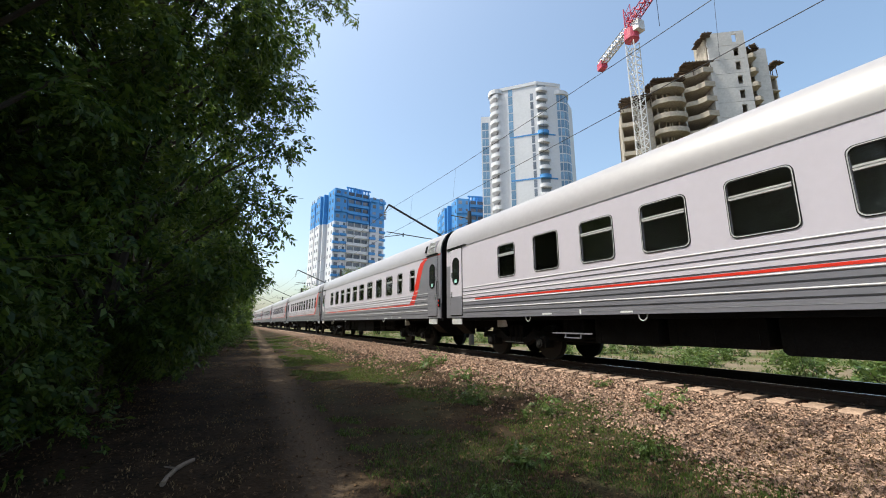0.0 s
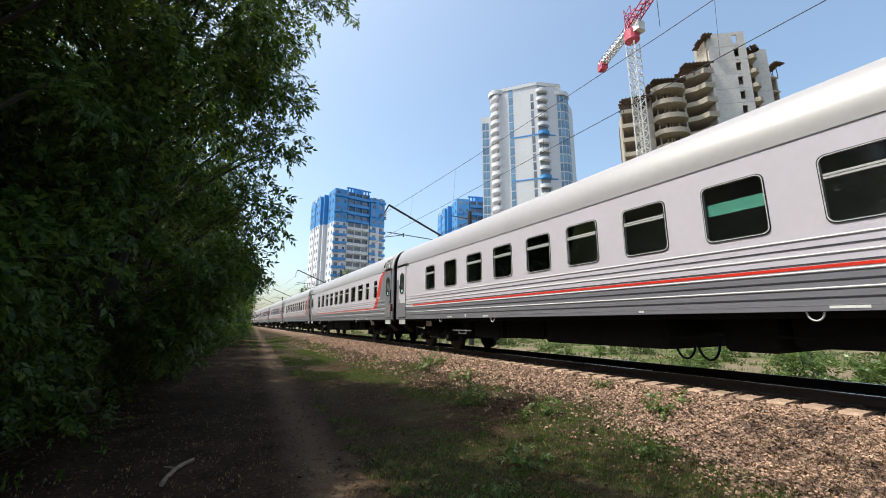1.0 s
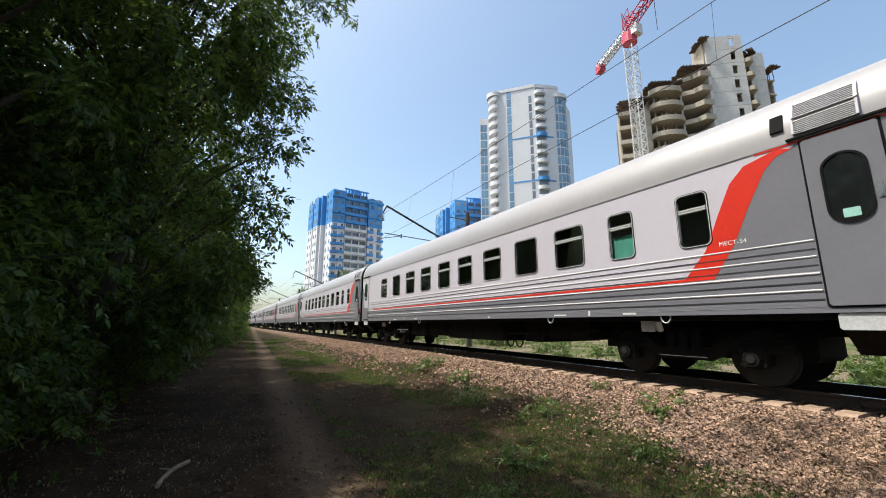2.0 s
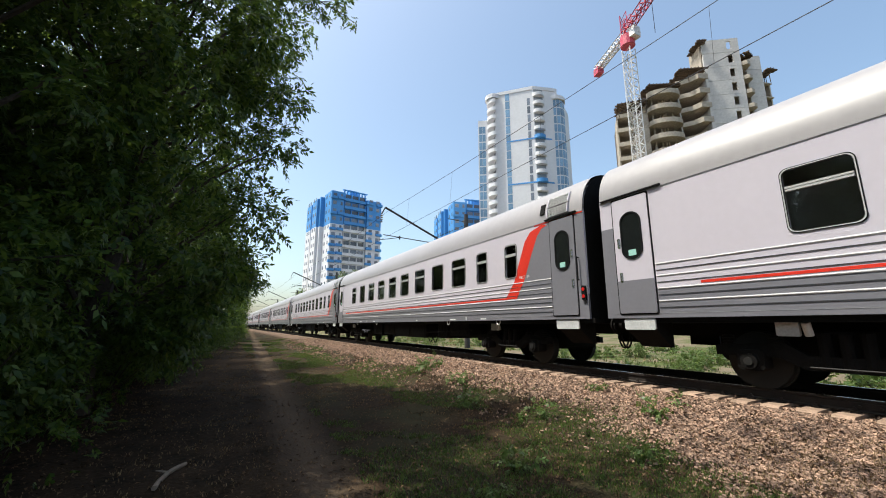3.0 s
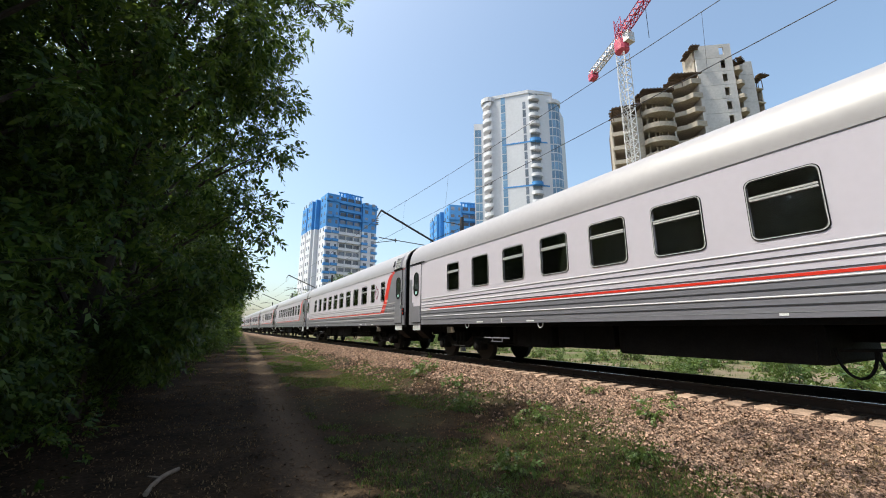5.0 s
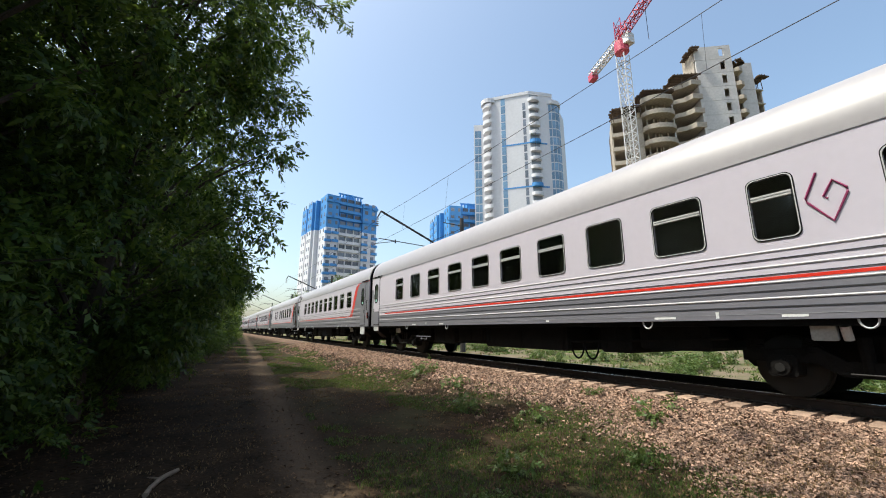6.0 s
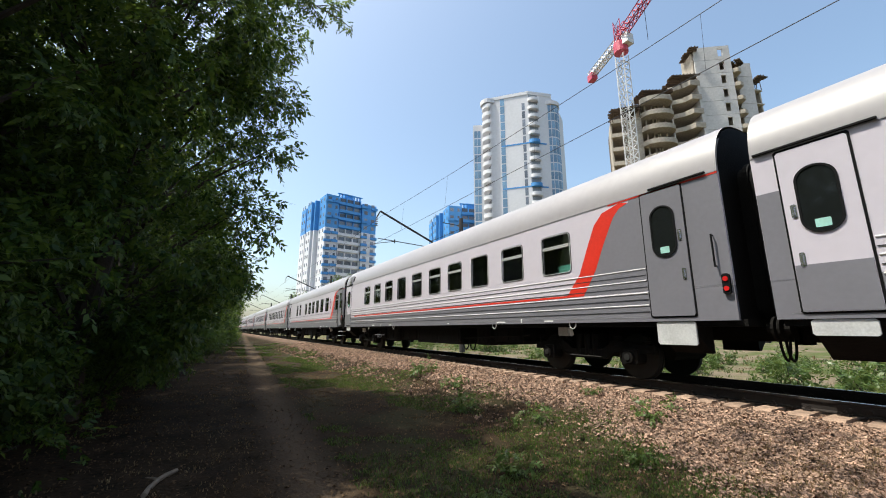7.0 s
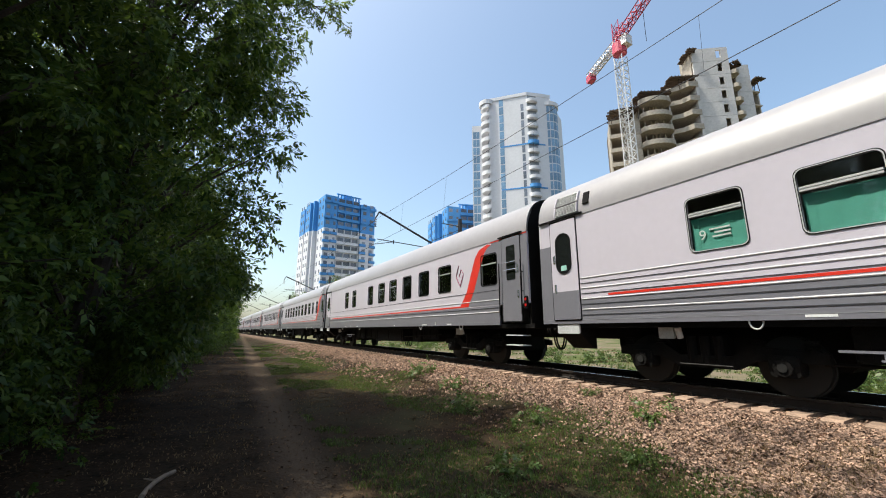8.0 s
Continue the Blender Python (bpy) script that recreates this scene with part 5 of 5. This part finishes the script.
def build_trees():
    # tall trees along the left of the path, their crowns reaching over it
    A = make_tree(11, 13.2, 3.7, 1.2, 190, 490, 0.132, "tall broadleaf tree with dense dark green crown")
    B = make_tree(12, 13.5, 3.6, 0.8, 180, 441, 0.122, "tall broadleaf tree with low hanging branches")
    C = make_tree(13, 10.5, 2.9, 0.4, 130, 308, 0.145, "broadleaf tree leafy down to the ground")
    # G stands out of view, added so its crown shades path and stones.
    G = make_tree(15, 12.6, 3.6, 8.6, 60, 252, 0.15, "tall broadleaf tree added out of view to shade the path", 4.0)
    G.matrix_basis = pose(-2.9, 2.0, -0.6, 0, 0, 22)
    F = make_tree(14, 10.5, 2.9, 0.4, 90, 110, 0.24, "broadleaf tree further along the path")
    A.matrix_basis = pose(-2.3, 10.4, -0.6, 0, 0, 20)
    B.matrix_basis = pose(-4.0, 7.2, -0.6, 0, 0, 140)
    C.matrix_basis = pose(-2.6, 15.5, -0.6, 0, 0, 60)
    F.matrix_basis = pose(-0.9, 40.0, -0.6, 0, 0, 30)
    # a bough of the nearest tree that hangs over the path
    rng = np.random.default_rng(77)
    bough = bmesh.new()
    line = [Vector(p) for p in ((-1.8, 9.6, 8.0), (-0.3, 9.0, 8.9), (0.8, 8.6, 9.0), (1.9, 8.4, 8.6))]
    tips = []
    for i, (p, q) in enumerate(zip(line, line[1:])):
        tube(bough, p, q, 0.045 - 0.012 * i, 6, 0.033 - 0.012 * i)
        for f in np.linspace(0.1, 1.0, 8):
            a = p.lerp(q, f)
            e = a + Vector((rng.uniform(0.0, 0.45), rng.uniform(-0.4, 0.3), rng.uniform(-0.75, 0.35)))
            if i == 2 and f < 0.3:
                e.z -= 0.6
            tube(bough, a, e, 0.012, 5, 0.004)
            for g in (0.4, 0.7, 0.9, 1.0):
                tips.append((*a.lerp(e, g), 0.12))
    o = part("bough", bough, BARK, A, "thin overhanging bough")
    o.matrix_basis = A.matrix_basis.inverted()
    o = leaf_mesh("bough_leaves", leaf_cloud(tips, rng, 0.10, 21, 1.0), LEAF, A)
    o.matrix_basis = A.matrix_basis.inverted()
    spots = [(B, -3.4, 20.5, 200, 0.95), (C, -3.0, 27.0, 110, 1.0), (C, -2.2, 33.0, 300, 0.95), (F, -0.6, 48.0, 250, 1.0),
             (F, -0.1, 56.0, 75, 1.0), (F, 0.4, 66.0, 10, 1.0), (F, 0.8, 77.0, 160, 0.95), (F, 1.2, 90.0, 220, 0.95), (F, 1.4, 106.0, 20, 0.95), (F, 1.6, 124.0, 90, 1.0), (F, 2.4, 150.0, 190, 1.0), (F, 2.0, 185.0, 40, 1.1),
             (B, -6.0, 10.8, 70, 1.15), (C, -8.0, 18.0, 10, 1.2), (C, -7.0, 26.0, 190, 1.2), (F, -6.5, 36.0, 240, 1.2),
             # Mostly out of view, added to shade the path and its left side.
             (G, -1.6, -2.6, 160, 0.95), (G, -6.2, 2.0, 250, 1.0), (B, -7.6, 6.2, 80, 1.15), (F, -9.0, 9.0, 200, 1.5), (F, -10.5, 0.5, 15, 1.3), (F, -11.5, 13.0, 15, 1.3), (F, -12.0, 22.0, 100, 1.3), (F, -11.0, 31.0, 200, 1.3)]
    for src, x, y, turn, s in spots:
        t = copy_thing(src, pose(x, y, -0.6, 0, 0, turn))
        t.scale = (s, s, s)


def build_bushes():
    """Low leafy scrub at the foot of the trees."""
    rng = np.random.default_rng(5)
    protos = []
    for j in range(3):
        b = thing("bush", Matrix(), "leafy dark green bush at the foot of the trees", "bush", "bushes along the path")
        stems = bmesh.new()
        cs = []
        for i in range(26):
            a, r, z = rng.uniform(0, 6.28), 1.1 * rng.random() ** 0.5, rng.uniform(0.25, 2.0)
            p = (r * math.cos(a) * (1.2 - z * 0.25), r * math.sin(a) * (1.2 - z * 0.25), z)
            tube(stems, (p[0] * 0.15, p[1] * 0.15, -0.1), p, 0.02, 5, 0.006)
            cs.append((*p, rng.uniform(0.35, 0.6)))
        tagged(part("woody_stem", stems, BARK, b), kind="stuff")
        leaf_mesh("foliage", leaf_cloud(cs, rng, 0.082, 322, 1.0), LEAF, b)
        protos.append(b)
    spots = [(-3.0, 6.2, 1.1), (-2.9, 8.2, 1.0), (-3.0, 10.2, 1.1), (-2.4, 12.2, 0.9), (-2.5, 14.3, 1.0), (-2.2, 16.6, 0.9), (-1.9, 19, 1.0), (-1.7, 22, 1.0), (-1.4, 25, 1.1), (-1.0, 28.5, 1.0), (-0.7, 32, 1.1), (-0.2, 36, 1.1), (0.1, 41, 1.2), (0.5, 46, 1.2), (0.9, 52, 1.3), (1.2, 59, 1.4), (1.8, 68, 1.5), (2.4, 80, 1.6), (2.6, 95, 1.6), (3.2, 115, 1.8),
             (-4.4, 9.5, 1.2), (-4.2, 12.5, 1.3), (-4.0, 5.2, 1.2), (-4.6, 15.5, 1.3), (-3.8, 18.5, 1.3), (-3.4, 23, 1.3)]
    for i, (x, y, s) in enumerate(spots):
        src = protos[i % 3]
        if i < 3:
            src.matrix_basis = pose(x, y, -0.62, 0, 0, i * 70)
            t = src
        else:
            t = copy_thing(src, pose(x, y, -0.62, 0, 0, i * 77))
        t.scale = (s, s, s * 0.95)


build_trees()
build_bushes()


def build_far_scrub():
    """Trees and weeds across the track, seen over and under the train."""
    D = make_tree(31, 9.0, 3.0, 0.5, 90, 200, 0.2, "green tree beyond the train, its leaves toned as sunlit", 0, LEAF_LIT)
    D.matrix_basis = pose(23.5, 84.0, -0.4)
    D.scale = (1.3, 1.3, 1.4)
    tagged(D, group="trees beyond the track")
    for x, y, s, a in ((28.0, 88, 1.25, 40), (32, 84, 1.1, 100), (38, 88, 1.0, 200), (24, 100, 1.3, 280), (21, 120, 1.3, 10)):
        t = copy_thing(D, pose(x, y, -0.4, 0, 0, a))
        t.scale = (s, s, s)
    rng = np.random.default_rng(8)
    first = None
    for i in range(64):
        y = 1.5 + 58 * rng.random() ** 1.4
        x = 13.4 + rng.random() ** 1.5 * 8 + y * 0.05
        if first is None:
            first = thing("weed_clump", Matrix(), "green roadside weed clump beyond the track", "weed", "weeds beyond the track")
            cs = [(rng.normal() * 0.3, rng.normal() * 0.3, rng.uniform(0.1, 0.75), rng.uniform(0.15, 0.3)) for _ in range(16)]
            leaf_mesh("leaves", leaf_cloud(cs, rng, 0.11, 70, 1.0), LEAF_LIT, first)
            bm = bmesh.new()
            for c in cs:
                tube(bm, (c[0] * 0.3, c[1] * 0.3, -0.1), c[:3], 0.01, 4, 0.004)
            part("stalks", bm, BARK, first)
            t = first
        else:
            t = copy_thing(first, Matrix())
        s = rng.uniform(0.4, 1.0) if i % 4 else rng.uniform(1.0, 1.5)
        t.matrix_basis = pose(x, y, ground_z(x, y), 0, 0, rng.uniform(0, 360))
        t.scale = (s, s, s * rng.uniform(0.6, 1.1))


build_far_scrub()


# ---- turf, litter, small things ----
def blades(name, count, area, size, material, seed, patch, label):
    rng = np.random.default_rng(seed)
    x0, x1, y0, y1 = area
    out = []
    while len(out) < count:
        x, y = rng.uniform(x0, x1), y0 + (y1 - y0) * rng.random() ** 1.7
        if abs(x - path_x(y)) < 0.45:
            continue
        if noise.noise((x * 0.55, y * 0.35, seed)) + 0.4 * noise.noise((x * 2.1, y * 2.1, 3)) < patch:
            continue
        z = ground_z(x, y)
        for _ in range(6):
            a, tilt = rng.uniform(0, 6.28), rng.uniform(0.1, 0.8)
            h = size * rng.uniform(0.4, 1.3)
            bx, by = x + rng.normal() * 0.05, y + rng.normal() * 0.05
            dx, dy = math.cos(a), math.sin(a)
            w = 0.004 + 0.0008 * y
            out.append(((bx - dy * w, by + dx * w, z - 0.01), (bx + dy * w, by - dx * w, z - 0.01),
                        (bx + dx * h * tilt * 0.5 + dy * w * 0.6, by + dy * h * tilt * 0.5 - dx * w * 0.6, z + h * 0.6), (bx + dx * h * tilt, by + dy * h * tilt, z + h * (1 - 0.3 * tilt))))
    ob = leaf_mesh(name, np.array(out).reshape(-1, 3), material)
    return tagged(ob, label, "grass", kind="stuff")


blades("grass", 70000, (1.6, 6.6, 2.0, 48), 0.038, GRASS, 21, 0.03, "patchy short green grass beside the path")
blades("dry_grass", 16000, (-2.8, 6.7, 2.0, 44), 0.032, STRAW, 22, -0.15, "dry straw-coloured grass tufts and litter")
blades("dry_stalks", 2600, (5.2, 7.0, 1.6, 5.2), 0.05, STRAW, 25, 0.05, "tangled dry stalks lying on the stones")
blades("far_grass", 9000, (12.3, 26, 0.5, 70), 0.10, STRAW, 23, -0.1, "dry grass verge beyond the track")
blades("far_green_grass", 15000, (12.4, 24, 0.5, 60), 0.14, GRASS, 24, -0.15, "green grass tufts beyond the track")


def build_small():
    # fallen branch beside the path
    bm = bmesh.new()
    pts = [(-0.45, 5.35), (-0.43, 5.55), (-0.36, 5.8), (-0.30, 6.0), (-0.22, 6.15)]
    for (a, b), (c, d) in zip(pts, pts[1:]):
        tube(bm, (a, b, ground_z(a, b) + 0.03), (c, d, ground_z(c, d) + 0.035), 0.028, 7, 0.024)
    tube(bm, (-0.36, 5.8, ground_z(-0.36, 5.8) + 0.03), (-0.5, 5.9, ground_z(-0.5, 5.9) + 0.05), 0.014, 6, 0.006)
    tagged(part("fallen_branch", bm, TWIG), "pale bare fallen branch lying beside the path", "branch")
    # loose twigs and dead leaves
    rng = np.random.default_rng(9)
    v = []
    for _ in range(16000):
        x, y = rng.uniform(-3.0, 6.3), 1.8 + 16 * rng.random() ** 1.4
        z = ground_z(x, y) + 0.012
        a, L, w = rng.uniform(0, 6.28), rng.uniform(0.02, 0.07), rng.uniform(0.006, 0.02)
        dx, dy = math.cos(a), math.sin(a)
        t = rng.uniform(0, 0.03)
        v += [(x, y, z), (x + dx * L / 2 - dy * w, y + dy * L / 2 + dx * w, z + t), (x + dx * L, y + dy * L, z), (x + dx * L / 2 + dy * w, y + dy * L / 2 - dx * w, z + t)]
    tagged(leaf_mesh("leaf_litter", np.array(v), LITTER), "dry fallen leaves scattered on the earth", "leaf litter", kind="stuff")
    # leafy weeds at the stones' edge
    for x, y, s in ((6.35, 4.15, 0.30), (5.2, 5.6, 0.24), (4.75, 7.3, 0.3), (7.0, 5.9, 0.16), (3.3, 4.0, 0.25), (4.9, 3.4, 0.22), (5.9, 9.5, 0.3), (6.2, 12.0, 0.4), (2.4, 3.3, 0.2)):
        w = thing("weed", pose(x, y, ground_z(x, y)), "small green weed growing at the edge of the stones", "weed", "weeds beside the track")
        cs = [(rng.normal() * s * 0.5, rng.normal() * s * 0.5, rng.uniform(0.2, 1) * s, s * 0.3) for _ in range(9)]
        leaf_mesh("leaves", leaf_cloud(cs, rng, s * 0.28, 40, 1.0) , LEAF_LIT, w)
        bm = bmesh.new()
        for c in cs:
            tube(bm, (0, 0, -0.03), c[:3], 0.005, 4, 0.002)
        part("stalks", bm, GRASS, w)


build_small()

motions()
